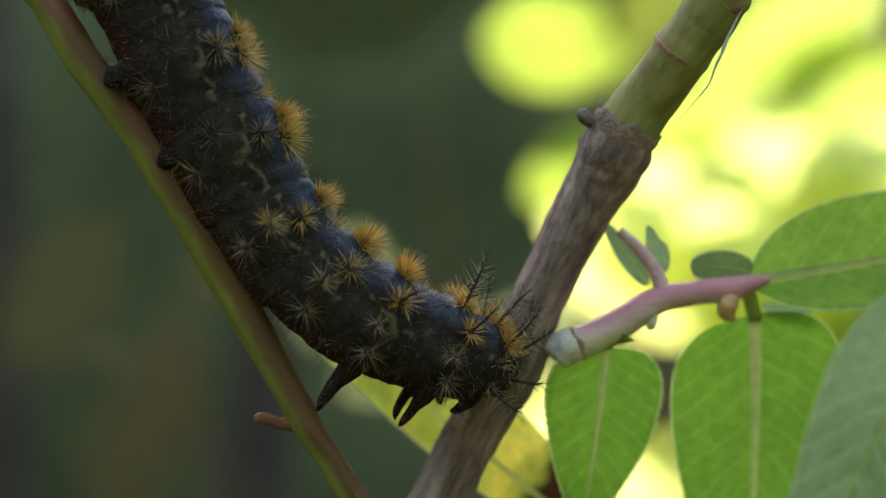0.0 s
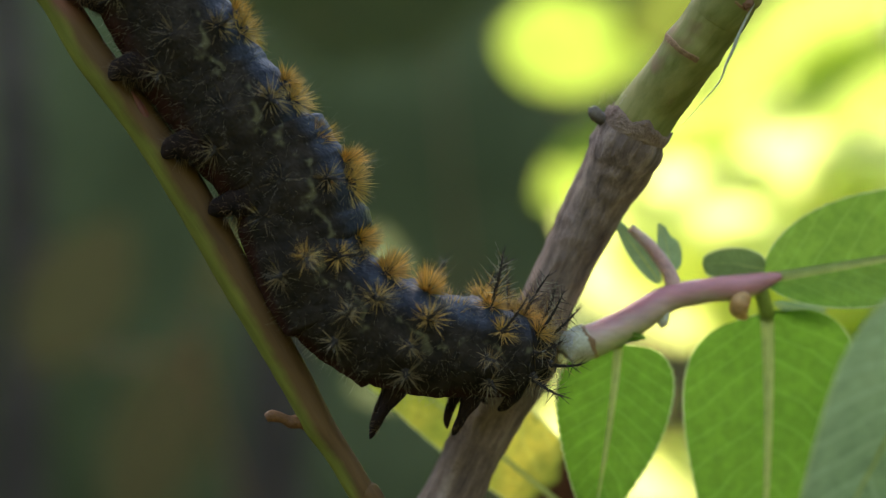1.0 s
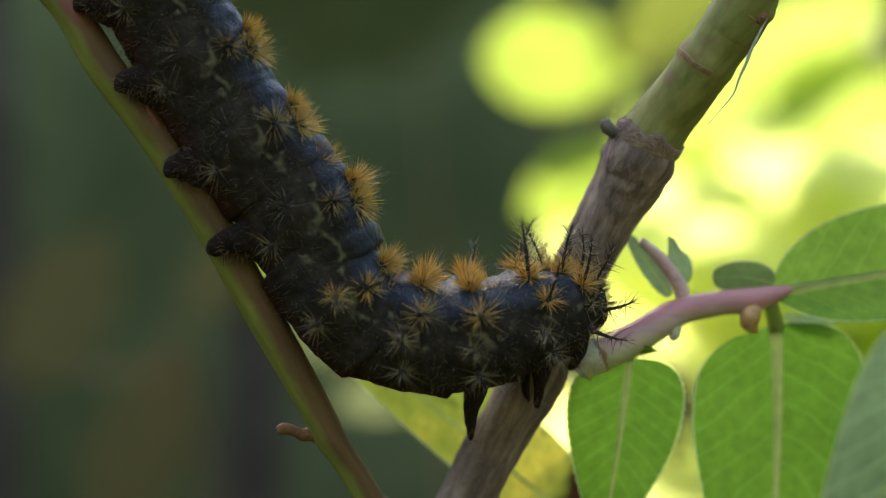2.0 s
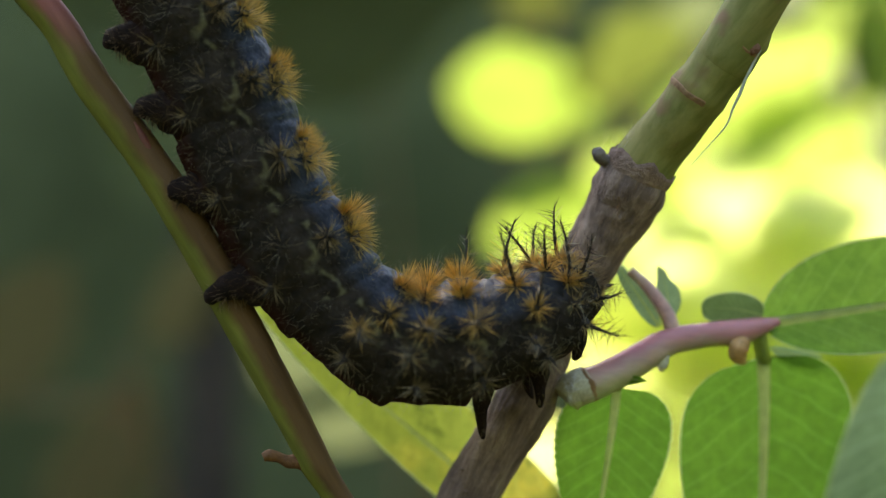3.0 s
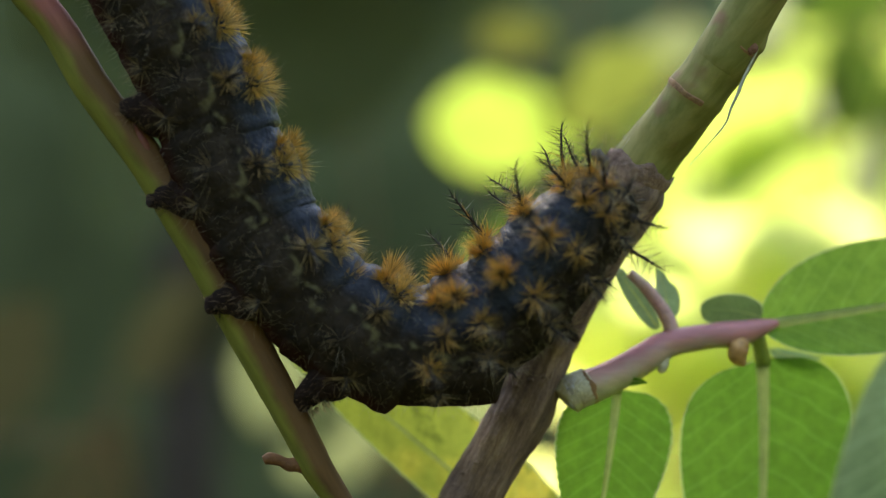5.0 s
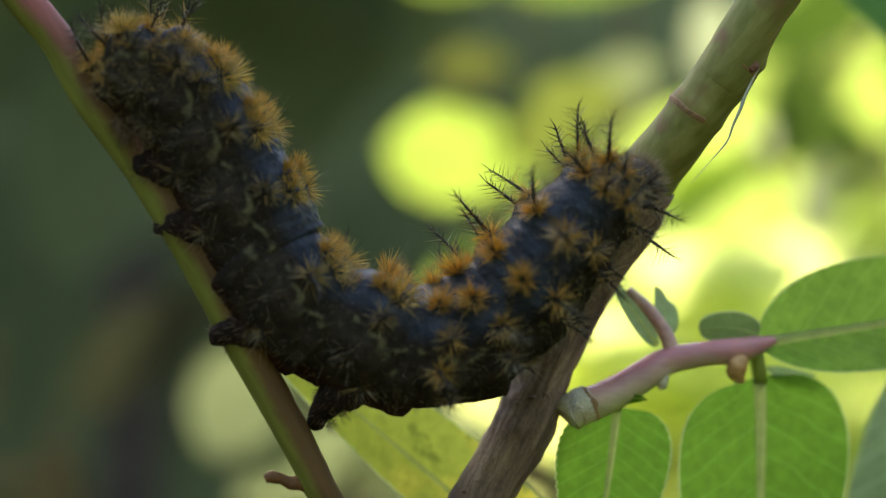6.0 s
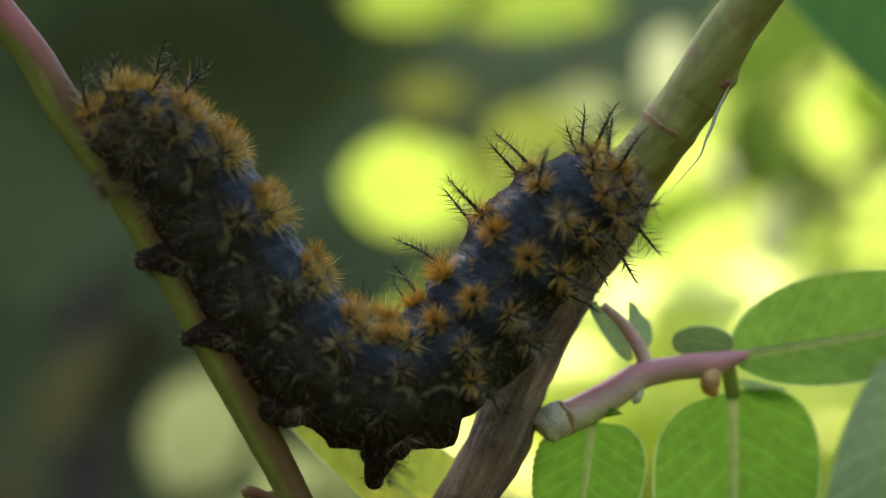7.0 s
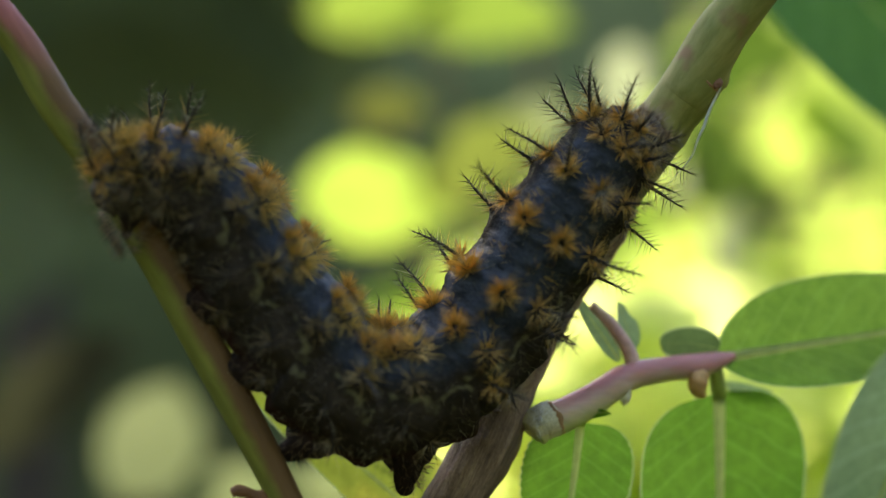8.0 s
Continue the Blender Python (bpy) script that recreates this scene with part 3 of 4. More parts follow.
# a sunlit thicket farther back
thicket = thing("thicket", (0.75, 1.3, 0.0), "sunlit yellow-green thicket of small leaves", "bush", "bushes behind")
rnd = random.Random(5)
for k in range(7):
    bm = bmesh.new()
    x0 = 0.30 + 0.16 * k
    tube(bm, smooth_path([(0.75 + 0.02 * k, 1.3, 0.0, 0.010), (x0 + 0.05, 1.25, 0.35, 0.007), (x0, 1.15, 0.75, 0.005), (x0 - 0.05, 1.1, 1.1, 0.002)], 4), 6)
    part("stem", bm, TWIG, thicket)
bm = bmesh.new()
for k in range(520):
    c = Vector((rnd.uniform(0.22, 1.3), rnd.uniform(0.85, 1.35), 0.30 + 0.75 * rnd.random() ** 0.8))
    if c.x < 0.42 and c.z > 0.84 - 0.1 * rnd.random():
        continue
    d = Vector((rnd.gauss(0, 1), rnd.gauss(0, 0.5), rnd.gauss(-0.2, 0.8))).normalized()
    s = d.cross(Vector((rnd.gauss(0, 0.3), 1, rnd.gauss(0.6, 0.3)))).normalized()
    L = rnd.uniform(0.028, 0.055)
    up = d.cross(s)
    pts = [c - d * L, c - d * L * 0.5 + s * L * 0.42, c + d * L * 0.25 + s * L * 0.42, c + d * L, c + d * L * 0.25 - s * L * 0.42, c - d * L * 0.5 - s * L * 0.42]
    v = [bm.verts.new(p + up * (0.1 * L if j in (1, 2, 4, 5) else 0)) for j, p in enumerate(pts)]
    bm.faces.new((v[0], v[1], v[2], v[3]))
    bm.faces.new((v[0], v[3], v[4], v[5]))
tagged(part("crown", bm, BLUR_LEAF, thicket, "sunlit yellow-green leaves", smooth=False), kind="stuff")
settle(thicket)

# ---- unseen tree, added to keep the sun off the stems ----
tree = thing("tree", (1.6, -0.35, 0.0), "unseen broad-leaved tree added to shade the stems", "tree")
bm = bmesh.new()
tube(bm, smooth_path([(1.6, -0.35, 0.0, 0.13), (1.62, -0.33, 1.0, 0.11), (1.55, -0.25, 2.2, 0.09), (1.5, -0.2, 3.4, 0.05)], 6), 16, 0.08, 6.0)
part("trunk", bm, TRUNK, tree)
hub = Vector((0, 0, HEIGHT)) + to_sun * 1.5
bm = bmesh.new()
tube(bm, smooth_path([(1.57, -0.28, 1.7, 0.05), (1.0, 0.0, 1.9, 0.035), (0.3, 0.3, 1.85, 0.022), (hub.x, hub.y - 0.1, hub.z + 0.03, 0.012), (hub.x - 0.4, hub.y, hub.z + 0.05, 0.005)], 6), 10, 0.06, 12.0)
part("limb", bm, TRUNK, tree)
bm = bmesh.new()
rnd = random.Random(77)
for k in range(1700):
    a = rnd.uniform(0, 2 * math.pi)
    r = math.sqrt(rnd.random())
    c = hub + Vector((0.55 * r * math.cos(a) + 0.1, 0.24 * r * math.sin(a) - 0.12, rnd.uniform(-0.10, 0.16)))
    d = Vector((rnd.gauss(0, 1), rnd.gauss(0, 1), rnd.gauss(-0.3, 0.4))).normalized()
    s = d.cross(Vector((rnd.gauss(0, 0.4), rnd.gauss(0, 0.4), 1))).normalized()
    L = rnd.uniform(0.03, 0.05)
    pts = [c - d * L, c - d * L * 0.3 + s * L * 0.42, c + d * L * 0.45 + s * L * 0.30, c + d * L, c + d * L * 0.45 - s * L * 0.30, c - d * L * 0.3 - s * L * 0.42]
    bm.faces.new([bm.verts.new(p) for p in pts])
tagged(part("crown", bm, BLUR_DARK, tree, "dense small dark green leaves", smooth=False), kind="stuff")
settle(tree)


# ---- the woody shoot ----
shoot = thing("leafy_shoot", (0.0, 0.0, 0.0), "willow-like shoot with brown woody stem, green tip and leaves", "plant")
axis = [
    (-75, 30, -600, 3.6), (-62, 18, -330, 3.3), (-42, 11, -150, 3.0), (-16, 5, -55, 2.7),
    (-3.01, 3.20, -26.50, 2.59), (-0.21, 2.40, -20.76, 2.46), (1.58, 2.00, -16.84, 2.32), (4.33, 1.60, -12.11, 2.38), (5.68, 1.40, -9.76, 2.53), (6.52, 1.30, -7.42, 2.44), (7.45, 1.20, -5.09, 2.27), (8.51, 1.00, -2.75, 2.23), (9.64, 0.90, -0.43, 2.27), (10.78, 0.70, 1.89, 2.42), (11.95, 0.30, 4.19, 2.48), (13.27, -0.30, 6.47, 2.80), (13.95, -0.90, 8.03, 2.99), (14.56, -1.50, 9.80, 2.64)]
bm = bmesh.new()
tube(bm, smooth_path(mm(axis), 14), 36, 0.05, 900.0, ridge=0.035)
part("woody_stem", bm, BARK, shoot, "brown woody stem with ridged bark")
tip_axis = [
    (14.75, -1.40, 9.59, 2.56), (15.91, -1.90, 11.35, 2.45), (17.17, -3.00, 13.03, 2.35), (18.28, -4.00, 14.69, 2.29), (18.74, -4.40, 15.43, 2.40), (19.38, -4.80, 16.34, 2.24), (20.23, -5.40, 17.56, 2.27), (20.90, -6.00, 18.68, 2.31), (22.79, -7.20, 22.40, 2.13), (24.62, -8.20, 24.93, 1.95), (27.93, -10.00, 29.96, 1.90),
    (34.5, -13.0, 42.0, 1.5), (40.0, -16.0, 55.4, 0.9)]
bm = bmesh.new()
tube(bm, smooth_path(mm(tip_axis), 14), 32, 0.02, 700.0)
part("green_stem", bm, GREEN_STEM, shoot, "smooth green young stem")


def ring_scar(name, a, b, r, mat, label, out=0.18, ragged=0.5, toward=None, reach=0.0):
    """A torn rim of bark round the stem between two places on its axis, or on the one side that faces toward."""
    bm = bmesh.new()
    lo, hi = at(*a), at(*b)
    way = (hi - lo).normalized()
    e1 = way.orthogonal().normalized()
    e2 = way.cross(e1)
    rows = []
    for k in range(48):
        ang = 2 * math.pi * k / 48
        d = e1 * math.cos(ang) + e2 * math.sin(ang)
        j = noise.noise(Vector((math.cos(ang) * 3, math.sin(ang) * 3, r))) * ragged
        col = []
        ends = 1.0 if toward is None else min(1.0, max(0.0, (d.dot(Vector(toward).normalized()) - reach) * 4))
        if not ends:
            rows.append(None)
            continue
        for f, o in ((0, 0.0), (0.3, out), (0.75 + 0.5 * j, out * (1.1 + j)), (1.0 + 0.7 * j, out * 0.9), (0.9 + 0.6 * j, -0.06)):
            col.append(bm.verts.new(lo + (hi - lo) * f + d * (r + o * ends - 0.05 * (1 - ends)) * 0.001))
        rows.append(col)
    for k in range(48):
        p, q = rows[k], rows[(k + 1) % 48]
        for i in range(4 if p and q else 0):
            bm.faces.new((p[i], q[i], q[i + 1], p[i + 1]))
    part(name, bm, mat, shoot, label)


ring_scar("bark_collar", (14.42, -1.28, 9.05), (14.98, -1.66, 10.25), 2.72, COLLAR, "torn papery rim of old bark", 0.13, 0.9)
ring_scar("ring_scar", (18.55, -4.20, 15.12), (18.77, -4.38, 15.46), 2.39, DRY, "thin brown ring scar", 0.06, 0.7, (-0.8, -0.6, 0.1), 0.25)
ring_scar("ring_scar", (21.10, -6.20, 19.06), (21.28, -6.34, 19.34), 2.24, DRY, "thin brown ring scar", 0.04, 1.2, (0.75, -0.65, 0), 0.55)

# old leaf scars on the green stem: one at a swollen node, two flat ones lower down
for name, x, y, z, a, b, c in (("node_swelling", 22.75, -6.7, 18.75, 0.75, 0.9, 1.4), ("leaf_scar", 22.2, -7.95, 18.3, 0.45, 0.25, 0.5), ("leaf_scar", 16.9, -4.80, 12.4, 0.34, 0.16, 0.5), ("leaf_scar", 17.7, -5.40, 13.1, 0.22, 0.14, 0.3)):
    bm = bmesh.new()
    bmesh.ops.create_icosphere(bm, subdivisions=3, radius=0.001)
    for v in bm.verts:
        v.co *= 1 + 0.35 * noise.noise(v.co * 1900 + Vector((x, y, z)))
    turn = Matrix.Rotation(radians(33), 4, "Y")
    bm.transform(Matrix.Translation(at(x, y, z)) @ turn @ Matrix.Diagonal((a, b, c, 1)))
    part(name, bm, GREEN_STEM if name == "node_swelling" else SCAR, shoot, "swollen olive node" if name == "node_swelling" else "rough reddish brown leaf scar")

# bud on the collar
bm = bmesh.new()
tube(bm, smooth_path(mm([(12.64, -1.60, 9.93, 0.59), (11.68, -2.10, 10.25, 0.54), (11.25, -2.30, 10.68, 0.54), (11.10, -2.40, 11.13, 0.36)]), 5), 14, 0.12, 2500.0)
part("bud", bm, BUD, shoot, "small grey-brown bud")
bm = bmesh.new()
for k in range(26):
    base = at(*(12.86, -2.00, 11.44)) + Vector((random.uniform(-1.2, 1.6), random.uniform(-1.5, 1.5), random.uniform(-0.4, 0.5))) * 0.001
    spike(bm, base, Vector((random.uniform(-0.8, 0.5), random.uniform(-0.6, 0.3), 1)), random.uniform(0.7, 1.8) * 0.001, 0.00002, 0, random.uniform(-0.4, 0.4))
part("fibres", bm, HAIR, shoot, "fine pale plant hairs")
# loose strip of skin that hangs from the upper ring
bm = bmesh.new()
tube(bm, smooth_path(mm([(23.10, -7.40, 18.90, 0.08), (21.76, -7.50, 16.27, 0.14), (21.18, -7.60, 14.83, 0.13), (20.69, -7.50, 13.77, 0.10), (20.25, -7.30, 12.51, 0.06), (19.06, -7.00, 11.04, 0.03), (17.59, -6.70, 9.34, 0.02)]), 6), 6, 0.3, 900.0)
part("peeled_strip", bm, SILK, shoot, "thin pale strip of peeled skin")
# warts on the bark
bm = bmesh.new()
for k in range(90):
    f = random.random()
    i = 3 + int(f * 7.99)
    a, b = mm(axis)[i], mm(axis)[i + 1]
    q = random.random()
    p = Vector(a[:3]).lerp(Vector(b[:3]), q)
    ang = random.uniform(-2.6, 0.6)
    d = Vector((math.cos(ang), math.sin(ang), 0.2)).normalized()
    s = random.uniform(0.10, 0.26) * 0.001
    m = Matrix.Translation(p + d * (a[3] * 0.985)) @ Matrix.Diagonal((s * 1.3, s, s * 0.8, 1))
    bmesh.ops.create_icosphere(bm, subdivisions=1, radius=1.0, matrix=m)
tagged(part("bark_warts", bm, BARK, shoot, "tiny pale bark pores"), kind="stuff")

# pink side shoot
bm = bmesh.new()
pink = [(9.27, 0.20, -8.83, 1.29), (10.10, 0.20, -8.18, 1.29), (11.13, 0.30, -7.73, 1.39), (13.27, 0.80, -6.84, 1.35), (15.88, 1.20, -5.33, 1.26), (17.81, 1.60, -4.27, 1.12), (20.88, 1.80, -3.67, 1.03), (23.69, 1.80, -3.35, 1.08), (25.33, 1.80, -2.93, 0.80), (26.29, 1.90, -2.65, 0.52), (27.11, 2.00, -2.42, 0.23)]
tube(bm, smooth_path(mm(pink), 8), 20, 0.05, 700.0)
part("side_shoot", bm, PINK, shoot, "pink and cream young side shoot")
bm = bmesh.new()
tube(bm, smooth_path(mm([(9.02, 0.00, -8.86, 1.20), (9.59, 0.10, -8.27, 1.43), (10.10, 0.20, -8.04, 1.52), (10.67, 0.30, -7.82, 1.52), (10.99, 0.35, -7.69, 1.48)]), 5), 20, 0.03, 900.0)
part("cuff", bm, CUFF, shoot, "pale papery cuff at the shoot's foot")
ring_scar("cuff_rim", (10.62, 0.30, -7.87), (11.09, 0.35, -7.64), 1.46, DRY, "brown torn rim of the cuff", 0.05, 0.8)
bm = bmesh.new()
for k in range(70):
    base = at(9.29, -1.20, -7.81) + Vector((random.gauss(0, 0.22), random.gauss(0, 0.25), random.gauss(0, 0.55))) * 0.001
    spike(bm, base, Vector((random.gauss(0.2, 0.5), random.uniform(-0.8, 0.1), random.gauss(0.3, 0.9))), random.uniform(0.4, 1.1) * 0.001, 0.00003, 0, random.uniform(-0.4, 0.4))
part("silk_tuft", bm, WHITE, shoot, "tuft of white silk")
bm = bmesh.new()
tube(bm, smooth_path(mm([(23.94, 1.20, -3.98, 0.56), (23.43, 1.00, -4.63, 0.88), (23.43, 1.00, -5.19, 0.84), (23.73, 1.10, -5.66, 0.47), (24.03, 1.20, -5.85, 0.19)]), 5), 14, 0.25, 900.0)
part("bud", bm, ORANGE, shoot, "orange-brown bud scale")
bm = bmesh.new()
tube(bm, smooth_path(mm([(18.18, 1.90, -3.35, 0.66), (17.61, 1.80, -1.94, 0.61), (16.18, 1.60, 0.03, 0.51), (14.53, 1.50, 1.53, 0.37)]), 6), 12, 0.05, 900.0)
part("leaf_stalk", bm, PALE_PINK, shoot, "short pink leaf stalk")

bm = bmesh.new()
tube(bm, smooth_path(mm([(17.48, 1.00, -5.09, 0.23), (17.32, 0.90, -5.73, 0.37), (17.09, 0.90, -6.24, 0.42), (16.86, 0.90, -6.57, 0.19)]), 5), 12, 0.05, 900.0)
part("stipule", bm, CUFF, shoot, "tiny whitish stipule")

leaf(shoot, "leaf", (17.10, 2.20, -3.03), (15.32, 2.20, -0.44), (13.42, 2.00, 2.10), 0.95, (0.75, 0.3, 0.55), LEAF_GREY, "small torn grey-green leaf", rib=0.25, bite=0.35, seed=3, lop=1.1, blunt=0.5)
leaf(shoot, "leaf", (17.54, 2.00, -2.55), (18.22, 2.10, -0.44), (16.92, 2.20, 1.95), 1.25, (1, 0.4, 0.1), LEAF_GREY, "small torn grey-green leaf", rib=0.15, bite=0.4, seed=4)
leaf(shoot, "leaf", (25.61, 2.00, -2.04), (23.54, 2.20, -1.20), (20.58, 2.20, -1.57), 1.45, (0.05, -0.1, 1), LEAF_DULL, "small rounded green leaf on the side shoot", fat=1.0, rib=0.05, seed=5, teeth=0.03, blunt=0.32)
leaf(shoot, "leaf", (13.44, 0.30, -7.64), (14.56, 0.00, -7.07), (15.63, -0.20, -7.42), 0.42, (0.05, -0.5, 1), LEAF, "tiny green leaf bud", rib=0.2, seed=6)
leaf(shoot, "leaf", (13.57, 1.80, -8.02), (13.26, 3.20, -14.19), (11.67, 3.50, -23.02), 5.15, (1, 0.15, 0.08), LEAF, "green serrated leaf with pale midrib", stalk=(13.87, 1.20, -6.86), fat=0.62, teeth=0.022, rib=0.85, seed=7, cup=0.12, blunt=0.55)
leaf(shoot, "leaf", (26.14, 3.50, -5.49), (27.40, 6.50, -14.61), (25.90, 6.00, -33.49), 7.9, (1, 0.1, 0.02), LEAF, "broad green leaf with pale midrib", stalk=(25.21, 1.90, -3.17), fat=0.66, teeth=0.006, rib=1.2, seed=8, cup=0.10, blunt=0.50)
leaf(shoot, "leaf", (25.50, 1.90, -2.70), (33.89, 3.00, -1.41), (60.04, 6.00, 2.66), 6.0, (0.12, 0.25, 1), LEAF_LIGHT, "green leaf with pale midrib", fat=0.93, teeth=0.006, rib=0.95, seed=9, cup=0.12, lop=0.70, blunt=0.68)
leaf(shoot, "leaf", (33.47, -19.00, -2.67), (30.73, -18.00, -12.35), (22.85, -17.00, -25.36), 6.9, (0.9, 0.2, 0.45), LEAF_GREY, "grey-green drooping leaf underside", fat=0.7, teeth=0.004, rib=0.6, seed=10, cup=0.1, blunt=0.60)
leaf(shoot, "leaf", (15.34, 10.00, -27.59), (-2.69, 8.50, -12.85), (-18.41, 6.00, 0.46), 5.0, (0.62, 0.1, 0.78), LEAF_YELLOW, "yellowing leaf with brown withered edge", fat=0.80, teeth=0.01, rib=0.5, seed=11, cup=0.1, lop=0.62)
leaf(shoot, "leaf", (26.78, 4.00, -4.66), (29.05, 4.50, -5.54), (31.68, 5.00, -5.38), 0.55, (0.1, -0.3, 1), LEAF_GREY, "small blue-grey leaf behind the shoot", rib=0.15, seed=14)
leaf(shoot, "leaf", (40.70, 42.00, 63.80), (61.20, 40.00, 39.80), (83.00, 42.00, 19.60), 14.0, (0.7, 0.15, 0.7), LEAF_DEEP, "dark green leaf high on the shoot", fat=0.85, teeth=0.004, seed=13)
settle(shoot)

# ---- the slender shoot ----
slender = thing("slender_shoot", (0.05, 0.0, 0.0), "slender olive and reddish shrub stem", "plant")
line = [
    (60, 20, -600, 2.2), (45, 8, -330, 2.0), (28, 3, -170, 1.8), (12, -1, -70, 1.4),
    (-4.44, -3.60, -24.92, 1.07), (-7.42, -4.00, -19.05, 1.07), (-9.26, -4.20, -15.91, 1.07), (-10.59, -4.40, -13.89, 1.22), (-11.84, -4.50, -11.44, 1.26), (-14.27, -4.80, -7.00, 1.36), (-16.77, -5.00, -2.58, 1.45), (-19.18, -5.30, 1.82, 1.48), (-21.74, -5.50, 6.20, 1.50), (-24.21, -5.70, 9.91, 1.42), (-27.95, -6.00, 14.90, 1.42), (-30.57, -6.20, 19.22, 1.33), (-33.80, -6.60, 23.17, 1.39), (-37.69, -7.20, 29.29, 1.33),
    (-45.0, -8.0, 46.0, 0.9)]
bm = bmesh.new()
tube(bm, smooth_path(mm(line), 10), 28, 0.03, 800.0)
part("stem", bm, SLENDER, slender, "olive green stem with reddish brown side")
bm = bmesh.new()
tube(bm, smooth_path(mm([(-10.90, -4.50, -13.80, 0.90), (-11.92, -4.40, -13.66, 0.62), (-12.76, -4.80, -13.61, 0.49), (-13.39, -5.00, -13.32, 0.40), (-14.12, -5.20, -13.12, 0.48), (-14.59, -5.30, -13.28, 0.35)]), 6), 14, 0.12, 1500.0)
part("twig_stub", bm, STUB, slender, "short reddish brown twig stub")
bm = bmesh.new()
tube(bm, smooth_path(mm([(-23.23, -6.20, 9.31, 0.50), (-23.63, -6.60, 10.07, 0.41), (-24.14, -6.70, 11.04, 0.33), (-24.64, -6.80, 11.96, 0.12)]), 6), 12, 0.12, 1500.0)
part("bud", bm, RED_BUD, slender, "reddish pointed bud")
settle(slender)

# ---- the caterpillar ----
RADII = (2.1, 3.2, 3.95, 4.4, 4.55, 4.55, 4.5, 4.45, 4.4, 4.3, 4.15, 3.8, 3.2, 2.4)
HALF = (2.1, 3.6, 4.2, 4.4, 4.8, 5.4, 5.4, 5.0, 5.0, 4.9, 4.7, 4.2, 3.5, 2.8)


def segment_mesh(i):
    bm = bmesh.new()
    R, L = RADII[i] * 0.001, HALF[i] * 0.001
    rows, n = 44, 64
    grid = []
    for a in range(rows + 1):
        u = -1 + 2 * a / rows
        body = 1 - 0.22 * max(0.0, abs(u) - 0.35) ** 2 - 0.40 * max(0.0, abs(u) - 0.88) ** 1.2 / 0.0785
        beside = RADII[max(0, i - 1)] if u > 0 else RADII[min(13, i + 1)]
        body *= 1 + (beside / RADII[i] - 1) * 0.8 * abs(u)
        if i == 0:
            body = math.sqrt(max(0.02, 1 - u * u))
        if i == 13 and u < 0:
            body = math.sqrt(max(0.03, 1 - u * u)) * 0.95
        fold = (0.022 * math.cos(u * 6.3) + 0.012 * math.cos(u * 19 + i) + 0.006 * math.cos(u * 41 + 2 * i)) if i else 0.0
        ring = []
        for k in range(n):
            ang = 2 * math.pi * k / n
            x, z = math.sin(ang), math.cos(ang)
            r = R * (body + fold * (0.6 + 0.4 * z))
            r *= 1 + (0.13 if 6 <= i <= 11 else -0.06) * max(0.0, -z) ** 2
            for knob in (0.42, 0.95, 1.66):
                for s in (-1, 1):
                    d = (((ang + math.pi) % (2 * math.pi) - math.pi) * s - knob) / 0.24
                    r += R * 0.10 * math.exp(-d * d - (u / 0.30) ** 2) if i else 0
            p = Vector((x * r, u * L, z * r))
            r2 = 1 + 0.045 * noise.noise(p * 600 + Vector((i * 7, 0, 0))) + 0.022 * noise.noise(p * 1900)
            ring.append(bm.verts.new((p.x * r2, p.y, p.z * r2)))
        grid.append(ring)
    for a, b in zip(grid, grid[1:]):
        for k in range(n):
            bm.faces.new((a[k], b[k], b[(k + 1) % n], a[(k + 1) % n]))
    bm.faces.new(grid[0])
    bm.faces.new(grid[-1][::-1])
    return bm


def dome(rnd, wide):
    a, c = rnd.uniform(0, 2 * math.pi), rnd.random()
    th = wide * math.sqrt(c)
    return Vector((math.sin(th) * math.cos(a), math.sin(th) * math.sin(a), math.cos(th)))


def tuft_mesh(count, low, high, wide, shaft, barbs, mats, seed, stalk=0.5, thick=0.045, hairs=0, stout=0.2, barb=1.3, core=0.0, dull=0.12):
    """A spiny wart in its own space, z outwards: a rosette of short spines round a dark stalk and, if shaft, a branched black thorn."""
    rnd = random.Random(seed)
    bm = bmesh.new()
    tube(bm, [(0, 0, -0.0006, 0.00056), (0, 0, 0.0, 0.0005), (0, 0, stalk * 0.0007, 0.00036), (0, 0, stalk * 0.0012, 0.0002)], 8, mat=1)
    for _ in range(count):
        d = dome(rnd, wide)
        foot = Vector((d.x, d.y, 0)) * 0.00034 + Vector((0, 0, stalk * 0.0006))
        dim = rnd.random() < dull or d.z > math.cos(core)
        long_ = rnd.uniform(0.4 * low, 0.8 * low) if dim else low + (high - low) * rnd.random() ** 0.8
        spike(bm, foot, d, long_ * 0.001, rnd.uniform(0.7, 1.2) * thick * 0.001, 1 if dim else 0, rnd.uniform(-0.25, 0.25))
    if shaft:
        lean = Vector((rnd.uniform(-0.16, 0.16), rnd.uniform(-0.16, 0.16), 1))
        sag = Vector((rnd.uniform(-0.22, 0.22), rnd.uniform(-0.22, 0.22), 0))

        def along(f):
            return (lean * f + sag * f * f) * (shaft * 0.001)
        path = [(*along(f), stout * 0.001 * (1.15 - 0.85 * f)) for f in (0, 0.2, 0.4, 0.6, 0.8, 0.95, 1.0)]
        tube(bm, path, 7, 0.15, 4000.0, mat=1)
        for k in range(barbs):
            f = 0.14 + 0.82 * k / max(1, barbs)
            a = k * 2.4 + rnd.uniform(-0.5, 0.5)
            d = Vector((math.cos(a), math.sin(a), rnd.uniform(0.35, 1.0)))
            tone = rnd.choice((0, 2, 1)) if f < 0.5 else rnd.choice((1, 1, 2))
